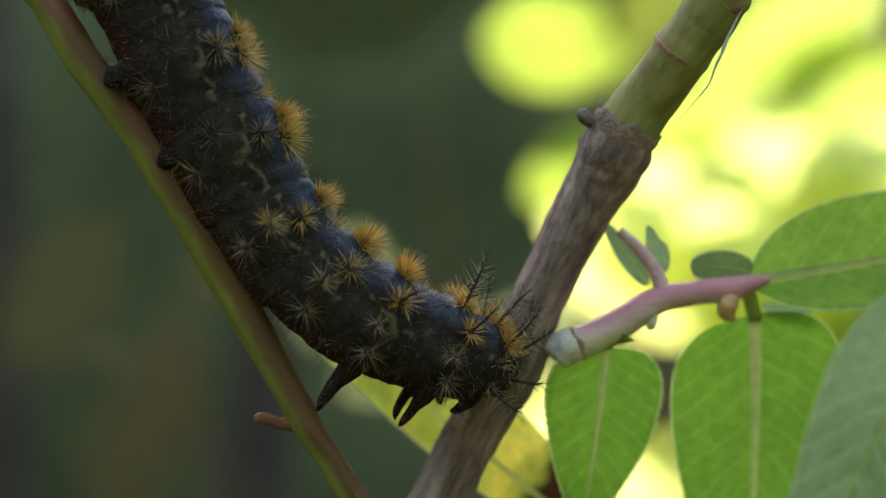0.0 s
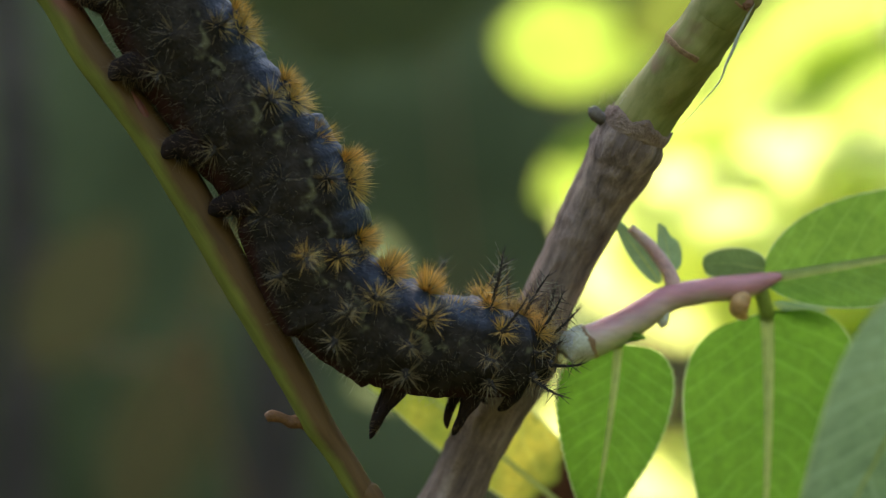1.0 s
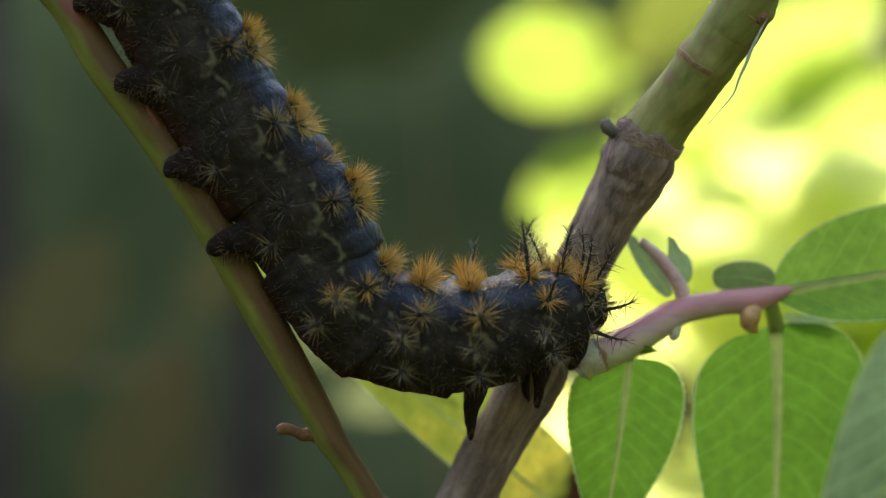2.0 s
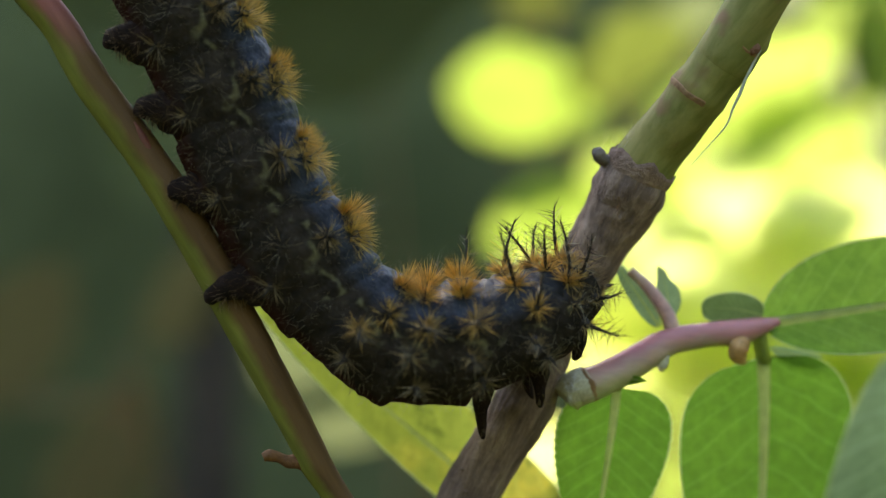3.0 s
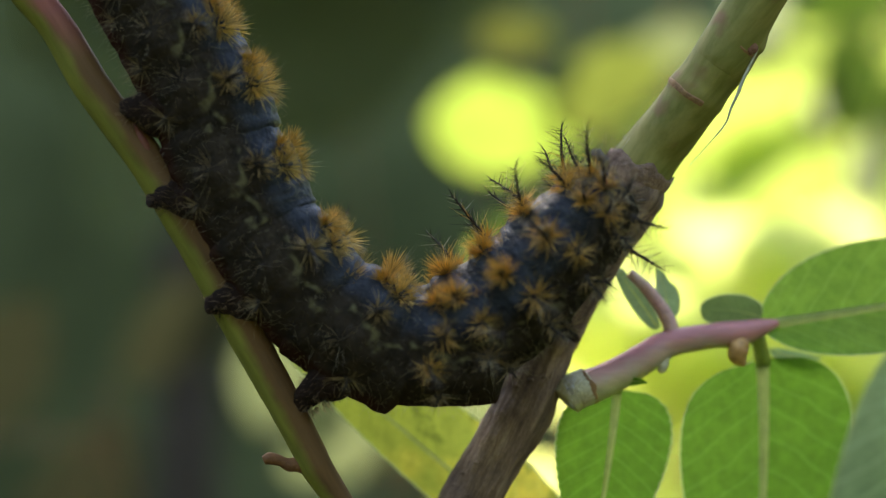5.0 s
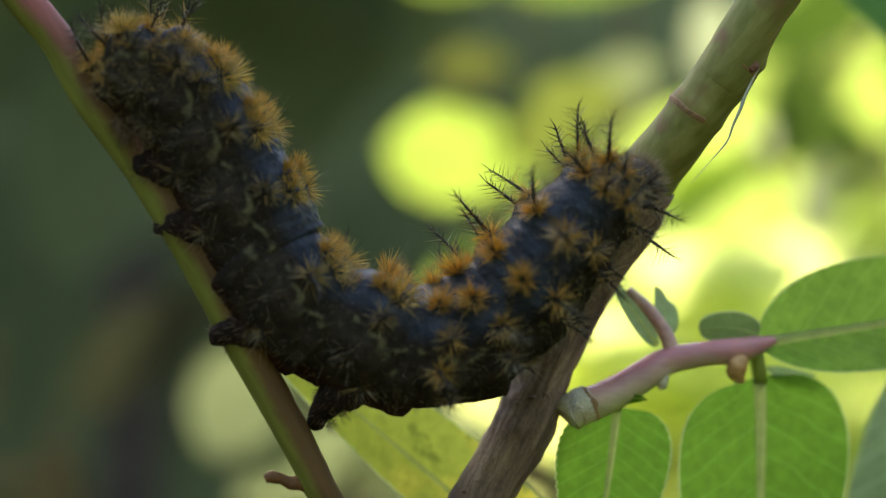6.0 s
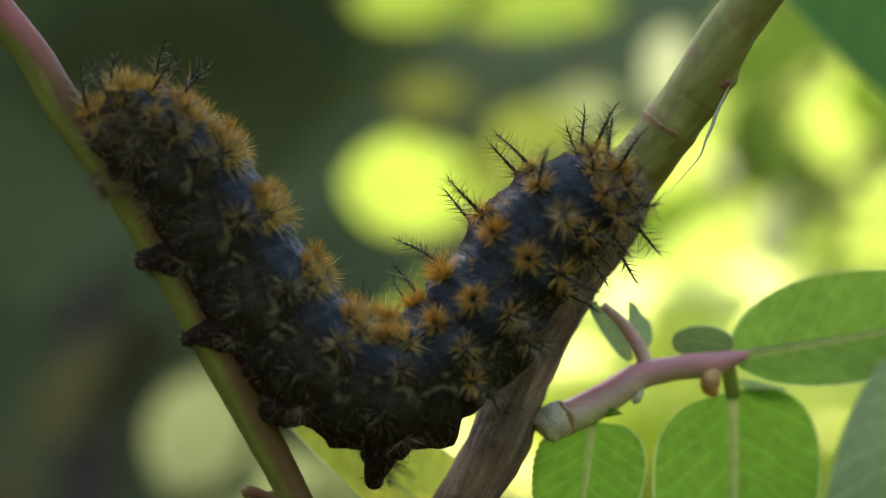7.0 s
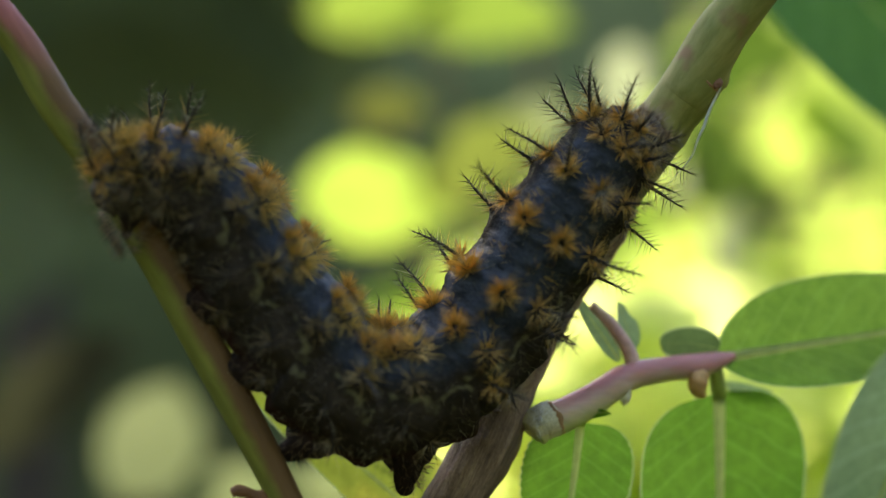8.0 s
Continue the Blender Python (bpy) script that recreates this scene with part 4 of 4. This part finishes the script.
            spike(bm, along(f), d, rnd.uniform(0.65, 1.2) * barb * 0.001 * (1.1 - 0.55 * f), 0.000042, tone, rnd.uniform(0, 0.3))
        for _ in range(2):
            spike(bm, along(0.97), lean + sag * 2 + Vector((rnd.gauss(0, 0.25), rnd.gauss(0, 0.25), 0)), rnd.uniform(0.5, 1.2) * 0.001, 0.00004, 1)
    for _ in range(hairs):
        d = dome(rnd, wide * 0.95)
        spike(bm, d * 0.0003, d, rnd.uniform(1.05, 1.5) * high * 0.001, 0.000018, 2, rnd.uniform(-0.3, 0.3))
    me = bpy.data.meshes.new("spine_tuft")
    bm.normal_update()
    bm.to_mesh(me)
    bm.free()
    for m in mats:
        me.materials.append(m)
    return me


ROSETTE = [tuft_mesh(260, 0.9, 2.15, 1.5, 0, 0, (GOLD, BLACK, HAIR), s, stalk=0.35, thick=0.072, hairs=30, core=0.35, dull=0.2) for s in (1, 2, 3)]
DISC = [tuft_mesh(280, 0.9, 2.15, 1.35, 0, 0, (AMBER, BLACK, HAIR), s, stalk=0.35, thick=0.068, hairs=20, core=0.42, dull=0.24) for s in (21, 22, 23)]
CROWN = [tuft_mesh(130, 0.9, 1.7, 1.35, 4.1, 34, (AMBER, BLACK, HAIR), s, thick=0.055, hairs=12, stout=0.17, barb=2.1, dull=0.25) for s in (4, 5, 6)]
SIDE = [tuft_mesh(80, 0.9, 1.7, 1.5, 4.2, 32, (AMBER, BLACK, HAIR), s, thick=0.05, hairs=10, stout=0.16, barb=2.1, dull=0.25) for s in (7, 8, 9)]
DARK = [tuft_mesh(60, 0.9, 1.9, 1.5, 3.2, 12, (TAN, BLACK, HAIR), s, thick=0.05, hairs=10, stout=0.19, barb=0.9, dull=0.2) for s in (16, 17, 18)]
STAR = [tuft_mesh(36, 0.8, 2.1, 1.6, 1.1, 5, (STRAW, BLACK, HAIR), s, stalk=0.4, thick=0.038, hairs=10) for s in (10, 11, 12)]
THORN = [tuft_mesh(18, 0.8, 1.6, 1.4, 3.5, 28, (TAN, BLACK, HAIR), s, hairs=8, stout=0.16, barb=2.0) for s in (13, 14, 15)]


def spine(seg, mesh, R, turn, along, name, label, lean=0.0, twist=0.0, size=1.0, tall=1.0):
    """Plant a spiny wart on a segment at an angle from its back."""
    ob = new(name, mesh)
    ob.parent = seg
    out = Vector((math.sin(turn), 0, math.cos(turn)))
    flat = Vector((math.cos(turn), 0, -math.sin(turn)))
    q = (out + Vector((0, 0.10 + along * 110 + lean, 0)) + flat * twist).to_track_quat("Z", "Y")
    ob.matrix_basis = Matrix.LocRotScale(out * R * 1.02 + Vector((0, along, 0)), q, (size, size, size * tall))
    return tagged(ob, label)


caterpillar = thing("caterpillar", (0, 0, 0), "black spiny caterpillar with golden tufts climbing between stems", "caterpillar")
segments, prolegs = [], []
whim = random.Random(9)
for i in range(14):
    name = "head" if i == 0 else "body_segment"
    seg = part(name, segment_mesh(i), HEAD if i == 0 else SKIN, caterpillar, "brown hairy head" if i == 0 else "")
    segments.append(seg)
    R = RADII[i] * 0.001
    if i == 0:
        bm = bmesh.new()
        rnd = random.Random(31)
        for k in range(900):
            d = Vector((rnd.gauss(0, 1), rnd.gauss(0.3, 1), rnd.gauss(0, 1))).normalized()
            spike(bm, d * R * 0.97, d + Vector((0, rnd.uniform(0, 0.8), 0)), rnd.uniform(0.5, 1.4) * 0.001, 0.00003, 0, rnd.uniform(-0.3, 0.3))
        part("face_hair", bm, FUR, seg, "pale brown face hair")
        for s in (-1, 1):
            bm = bmesh.new()
            bmesh.ops.create_icosphere(bm, subdivisions=2, radius=0.00022, matrix=Matrix.Translation((s * 0.0014, 0.0014, -0.0009)))
            part("eye", bm, BLACK, seg, "tiny black eye")
            bm = bmesh.new()
            tube(bm, [(s * 0.0007, 0.0018, -0.0010, 0.00022), (s * 0.0009, 0.0024, -0.0013, 0.00016), (s * 0.0010, 0.0029, -0.0015, 0.00007)], 8)
            part("antenna", bm, HEAD, seg)
        continue
    if i == 1:
        plan = ((0.30, CROWN, "dorsal_spine", 0.0006), (0.85, CROWN, "side_spine", 0.0006), (1.35, THORN, "lateral_spine", 0.0004), (1.9, THORN, "low_spine", 0.0), (0.28, CROWN, "front_spine", 0.0022), (0.9, THORN, "front_spine", 0.0022), (1.6, THORN, "front_spine", 0.0020))
    elif i <= 5:
        plan = ((0.36, CROWN if i == 2 else DISC, "dorsal_tuft", 0.0006), (0.95, SIDE, "side_spine", 0.0006), (1.45, THORN if i < 5 else SIDE, "lateral_spine", 0.0), (1.95, STAR, "low_star", 0.0))
    elif i >= 12:
        plan = ((0.35, CROWN, "dorsal_spine", 0.0), (0.9, SIDE, "side_spine", 0.0), (1.4, STAR, "lateral_star", 0.0), (1.95, STAR, "low_star", 0.0))
    else:
        plan = ((0.40, ROSETTE, "dorsal_tuft", 0.0014), (0.34, DISC, "dorsal_tuft", -0.0006), (0.92, DARK, "side_spine", 0.0004), (1.64, STAR, "lateral_star", -0.0014), (2.25, STAR, "low_star", 0.0008))
    if 2 <= i <= 6:
        plan += ((0.42, DISC, "dorsal_tuft", -0.0026),)
    if i == 12:
        plan += ((0.16, SIDE, "dorsal_spine", 0.0016), (0.30, ROSETTE, "dorsal_tuft", -0.0019), (0.80, DARK, "side_spine", -0.0019), (1.7, STAR, "lateral_star", -0.0016))
    if i == 13:
        plan += ((0.15, CROWN, "rear_spine", -0.0004), (0.35, CROWN, "rear_spine", -0.0017), (1.0, SIDE, "rear_spine", -0.0019), (1.5, STAR, "rear_spine", -0.0019), (2.4, STAR, "rear_spine", -0.0015))
    for k, (turn, kind, what, along) in enumerate(plan):
        for s in (-1, 1):
            spine(seg, kind[(i + k + (s > 0)) % 3], R * (1 - (along / 0.0045) ** 2), turn * s, along + 0.0002 * ((i * 5 + k * 3) % 5 - 2), what, "", whim.uniform(-0.25, 0.25), whim.uniform(-0.2, 0.2), whim.uniform(0.88, 1.1) * (0.85 if i >= 12 else 0.8 if kind is DISC else 1.0), 1.5 if i <= 6 and kind is DISC else 1.0)
    bm = bmesh.new()
    rnd = random.Random(100 + i)
    for k in range(420):
        a = rnd.gauss(1.9, 0.9) * rnd.choice((-1, 1))
        d = Vector((math.sin(a), 0, math.cos(a)))
        y = rnd.uniform(-0.8, 0.8) * HALF[i] * 0.001
        spike(bm, d * R * (0.97 + (0.13 if 6 <= i <= 11 else -0.06) * max(0.0, -d.z) ** 2) + Vector((0, y, 0)), d + Vector((rnd.gauss(0, 0.35), rnd.gauss(0, 0.45), rnd.gauss(0, 0.35))), rnd.uniform(0.4, 1.3) * 0.001, 0.000014, 0, rnd.uniform(-0.4, 0.4))
    tagged(part("fine_hair", bm, HAIR, seg, "sparse fine pale hair"), kind="stuff")
    if i <= 3:
        long_ = (0, 0.35, 0.85, 1.15)[i]
        for s in (-1, 1):
            bm = bmesh.new()
            tube(bm, smooth_path([(s * 0.0010, 0.0002, -R * 0.55, 0.0015), (s * 0.0014, 0.0001, -R * 0.92, 0.0009), (s * 0.0016, -0.0002, -R - 0.0008 * long_, 0.00048), (s * 0.0015, -0.0004, -R - 0.0019 * long_, 0.00038), (s * 0.0012, -0.0005, -R - 0.0028 * long_, 0.00027), (s * 0.0008, -0.0005, -R - 0.0033 * long_, 0.00008)], 4), 12, 0.10, 2000)
            leg = part("true_leg", bm, LEG, seg, "jointed dark leg")
            bm = bmesh.new()
            rnd = random.Random(60 + i)
            for k in range(110):
                f = rnd.random()
                d = Vector((s * rnd.uniform(0.2, 1), rnd.gauss(0, 0.8), rnd.uniform(-0.9, 0.2)))
                spike(bm, Vector((s * 0.0015, -0.0004 * f, -R - 0.0026 * long_ * f)), d, rnd.uniform(0.5, 1.1) * 0.001, 0.000018)
            tagged(part("leg_hair", bm, FUR, leg), kind="stuff")
    if 6 <= i <= 9 or i == 13:
        for s in (-1, 1):
            bm = bmesh.new()
            y0 = -0.0010 if i == 13 else -0.0003
            far = 0.0011 if i == 6 else 0.0
            tube(bm, smooth_path([(s * 0.0012, y0, -R * 0.50, 0.0026), (s * 0.0019, y0, -R * 0.92, 0.0019), (s * 0.0024, y0 - 0.0004, -R - 0.0003, 0.00130), (s * 0.0024, y0 - 0.0008, -R - 0.0010 - far * 0.5, 0.00092), (s * 0.0021, y0 - 0.0010, -R - 0.0017 - far, 0.00072), (s * 0.0014, y0 - 0.0010, -R - 0.0023 - far, 0.00042)], 4), 20, 0.22, 1300, ridge=0.12)
            if i == 13:
                bmesh.ops.scale(bm, vec=(0.6, 0.6, 0.75), verts=bm.verts)
            prolegs.append((i, part("proleg", bm, LEG, seg, "fleshy dark red proleg")))
            bm = bmesh.new()
            rnd = random.Random(70 + i)
            for k in range(420):
                f = rnd.random()
                a = rnd.uniform(0, 2 * math.pi)
                out = Vector((math.cos(a), math.sin(a), 0))
                foot = Vector((s * 0.0022, y0 - 0.0006 * f, -R * 0.85 - f * (R * 0.15 + 0.0017 + far))) + out * 0.0013 * (1 - 0.55 * f)
                spike(bm, foot, out + Vector((0, rnd.gauss(0, 0.3), rnd.uniform(-0.9, 0.1))), rnd.uniform(0.5, 1.3) * 0.001, 0.000026, rnd.choice((0, 0, 1)), rnd.uniform(-0.3, 0.3))
            prolegs.append((i, tagged(part("proleg_hair", bm, [FUR, BLACK], seg), kind="stuff")))


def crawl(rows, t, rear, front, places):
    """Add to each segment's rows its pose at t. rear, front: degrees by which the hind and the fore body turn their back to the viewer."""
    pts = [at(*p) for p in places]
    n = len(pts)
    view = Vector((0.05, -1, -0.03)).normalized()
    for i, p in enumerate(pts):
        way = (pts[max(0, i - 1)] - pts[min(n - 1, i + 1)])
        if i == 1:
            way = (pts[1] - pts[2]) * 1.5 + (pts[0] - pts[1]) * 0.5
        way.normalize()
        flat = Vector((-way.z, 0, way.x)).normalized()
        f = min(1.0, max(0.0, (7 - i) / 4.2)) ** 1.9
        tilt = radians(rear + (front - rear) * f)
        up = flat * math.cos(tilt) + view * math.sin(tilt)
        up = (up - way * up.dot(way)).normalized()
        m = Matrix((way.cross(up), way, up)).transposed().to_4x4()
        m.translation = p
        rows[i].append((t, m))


def motions():
    rows = [[] for _ in segments]
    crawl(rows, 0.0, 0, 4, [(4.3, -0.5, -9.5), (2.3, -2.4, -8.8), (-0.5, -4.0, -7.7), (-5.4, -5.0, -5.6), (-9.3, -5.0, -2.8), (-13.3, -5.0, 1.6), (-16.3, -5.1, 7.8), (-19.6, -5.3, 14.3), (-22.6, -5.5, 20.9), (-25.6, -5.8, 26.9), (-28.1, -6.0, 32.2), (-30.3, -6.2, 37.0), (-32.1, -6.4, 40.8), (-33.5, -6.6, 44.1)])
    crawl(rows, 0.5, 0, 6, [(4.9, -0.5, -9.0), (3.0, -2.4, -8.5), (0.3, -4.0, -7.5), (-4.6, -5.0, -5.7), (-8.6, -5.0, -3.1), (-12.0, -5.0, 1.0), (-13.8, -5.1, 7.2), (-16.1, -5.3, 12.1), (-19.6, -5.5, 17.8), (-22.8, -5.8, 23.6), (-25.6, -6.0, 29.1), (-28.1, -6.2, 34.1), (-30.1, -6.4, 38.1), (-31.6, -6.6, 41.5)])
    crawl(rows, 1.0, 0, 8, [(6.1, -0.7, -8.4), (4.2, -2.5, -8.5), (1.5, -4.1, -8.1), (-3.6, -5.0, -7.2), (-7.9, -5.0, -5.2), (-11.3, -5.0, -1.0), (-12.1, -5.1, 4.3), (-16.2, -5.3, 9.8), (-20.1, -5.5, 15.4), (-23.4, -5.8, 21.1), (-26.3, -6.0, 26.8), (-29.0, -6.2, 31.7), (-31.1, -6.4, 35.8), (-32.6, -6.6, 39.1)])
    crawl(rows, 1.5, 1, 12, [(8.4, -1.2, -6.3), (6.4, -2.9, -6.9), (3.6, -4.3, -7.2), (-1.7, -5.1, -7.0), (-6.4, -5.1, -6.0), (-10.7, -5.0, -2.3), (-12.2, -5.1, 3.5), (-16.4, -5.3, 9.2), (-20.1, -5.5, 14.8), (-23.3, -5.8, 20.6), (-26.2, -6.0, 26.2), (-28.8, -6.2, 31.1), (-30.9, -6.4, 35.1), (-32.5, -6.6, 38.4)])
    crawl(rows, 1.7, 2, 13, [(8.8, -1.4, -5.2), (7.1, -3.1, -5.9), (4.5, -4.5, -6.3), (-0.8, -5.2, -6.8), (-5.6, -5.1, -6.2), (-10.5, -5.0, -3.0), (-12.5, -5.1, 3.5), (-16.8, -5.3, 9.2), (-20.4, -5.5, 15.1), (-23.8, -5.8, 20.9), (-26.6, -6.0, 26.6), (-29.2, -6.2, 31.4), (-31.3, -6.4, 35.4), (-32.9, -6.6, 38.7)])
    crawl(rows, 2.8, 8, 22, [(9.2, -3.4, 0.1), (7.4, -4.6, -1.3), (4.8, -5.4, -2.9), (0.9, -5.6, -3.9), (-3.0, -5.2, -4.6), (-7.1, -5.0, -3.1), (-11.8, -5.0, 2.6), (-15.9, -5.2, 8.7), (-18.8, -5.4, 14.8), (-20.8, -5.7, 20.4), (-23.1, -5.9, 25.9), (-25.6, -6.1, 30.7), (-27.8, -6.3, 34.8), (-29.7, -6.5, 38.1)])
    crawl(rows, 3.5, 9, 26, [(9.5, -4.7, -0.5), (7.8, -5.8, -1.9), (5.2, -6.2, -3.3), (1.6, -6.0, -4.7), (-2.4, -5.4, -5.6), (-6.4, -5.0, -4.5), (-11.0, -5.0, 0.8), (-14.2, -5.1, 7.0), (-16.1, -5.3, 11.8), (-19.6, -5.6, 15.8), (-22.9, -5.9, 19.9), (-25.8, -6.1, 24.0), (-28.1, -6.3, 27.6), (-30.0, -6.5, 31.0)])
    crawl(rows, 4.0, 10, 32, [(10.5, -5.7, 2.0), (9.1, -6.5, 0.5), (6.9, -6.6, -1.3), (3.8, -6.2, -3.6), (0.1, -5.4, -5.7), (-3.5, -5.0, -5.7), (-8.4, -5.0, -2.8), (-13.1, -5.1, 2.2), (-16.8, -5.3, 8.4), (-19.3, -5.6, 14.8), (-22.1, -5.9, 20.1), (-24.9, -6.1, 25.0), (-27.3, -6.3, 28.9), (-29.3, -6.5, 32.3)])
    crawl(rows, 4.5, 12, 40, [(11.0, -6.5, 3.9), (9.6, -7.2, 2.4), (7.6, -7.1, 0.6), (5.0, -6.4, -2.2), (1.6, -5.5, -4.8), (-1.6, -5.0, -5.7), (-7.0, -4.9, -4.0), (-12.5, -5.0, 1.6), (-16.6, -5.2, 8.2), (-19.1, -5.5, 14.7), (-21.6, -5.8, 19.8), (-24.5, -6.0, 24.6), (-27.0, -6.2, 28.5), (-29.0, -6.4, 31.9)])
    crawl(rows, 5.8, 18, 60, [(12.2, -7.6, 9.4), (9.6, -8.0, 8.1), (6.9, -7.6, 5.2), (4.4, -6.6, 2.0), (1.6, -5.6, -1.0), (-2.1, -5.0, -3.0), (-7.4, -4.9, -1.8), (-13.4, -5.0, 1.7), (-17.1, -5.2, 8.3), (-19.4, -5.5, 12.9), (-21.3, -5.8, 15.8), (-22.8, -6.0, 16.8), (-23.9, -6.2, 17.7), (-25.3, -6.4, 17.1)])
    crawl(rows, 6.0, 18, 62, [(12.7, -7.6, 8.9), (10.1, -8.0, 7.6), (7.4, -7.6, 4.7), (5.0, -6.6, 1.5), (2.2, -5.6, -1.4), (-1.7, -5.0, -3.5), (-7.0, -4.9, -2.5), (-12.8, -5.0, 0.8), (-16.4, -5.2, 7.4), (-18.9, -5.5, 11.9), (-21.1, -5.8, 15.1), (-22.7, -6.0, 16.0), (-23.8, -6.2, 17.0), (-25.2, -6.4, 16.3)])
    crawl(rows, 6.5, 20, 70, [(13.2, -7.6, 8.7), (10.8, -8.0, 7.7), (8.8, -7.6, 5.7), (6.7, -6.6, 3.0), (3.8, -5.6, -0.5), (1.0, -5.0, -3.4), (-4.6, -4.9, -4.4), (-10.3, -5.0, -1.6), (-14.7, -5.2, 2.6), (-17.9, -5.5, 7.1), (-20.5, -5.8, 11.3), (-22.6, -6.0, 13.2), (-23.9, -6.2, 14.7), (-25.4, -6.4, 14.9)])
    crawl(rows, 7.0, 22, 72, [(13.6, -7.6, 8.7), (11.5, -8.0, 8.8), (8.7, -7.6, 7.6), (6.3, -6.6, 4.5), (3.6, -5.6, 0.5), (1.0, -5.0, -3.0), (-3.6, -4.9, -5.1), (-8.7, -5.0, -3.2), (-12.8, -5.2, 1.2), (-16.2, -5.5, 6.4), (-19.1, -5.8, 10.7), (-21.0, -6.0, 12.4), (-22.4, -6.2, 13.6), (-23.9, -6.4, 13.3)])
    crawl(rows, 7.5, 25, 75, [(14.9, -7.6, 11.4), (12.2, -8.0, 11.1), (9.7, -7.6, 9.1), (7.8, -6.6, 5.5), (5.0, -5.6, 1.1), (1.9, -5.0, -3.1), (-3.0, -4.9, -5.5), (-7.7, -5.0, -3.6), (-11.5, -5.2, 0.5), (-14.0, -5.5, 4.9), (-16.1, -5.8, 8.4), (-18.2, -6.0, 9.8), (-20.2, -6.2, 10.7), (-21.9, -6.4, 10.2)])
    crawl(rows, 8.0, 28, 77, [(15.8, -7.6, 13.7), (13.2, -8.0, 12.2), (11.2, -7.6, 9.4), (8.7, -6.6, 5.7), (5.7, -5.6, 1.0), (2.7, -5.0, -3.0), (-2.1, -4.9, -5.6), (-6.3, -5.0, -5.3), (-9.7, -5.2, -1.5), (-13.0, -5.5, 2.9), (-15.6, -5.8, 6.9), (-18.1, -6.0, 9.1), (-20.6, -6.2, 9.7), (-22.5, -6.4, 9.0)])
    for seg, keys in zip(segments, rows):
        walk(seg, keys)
    # the prolegs grip the slender stem and draw in while their segment moves on
    for i, leg in prolegs:
        lag = {6: 0.0, 7: -0.1, 8: -0.2, 9: -0.3}.get(i, -0.4)
        lift = 0.0005 if i == 13 else 0.0013
        keys = [(0.0, lift * 0.5), (0.9, lift * 0.35), (1.7, lift * 0.3), (2.9, 0.0), (3.9 + lag, lift), (4.6 + lag, 0.0), (5.9, 0.0), (6.5 + lag * 0.5, lift * 0.7), (7.2 + lag, 0.0), (8.0, 0.0)]
        if i == 6:
            keys[:3] = [(0.0, 0.0026), (0.9, 0.0016), (1.7, 0.0006)]
        walk(leg, [(t, pose(0, 0, z)) for t, z in keys])


motions()
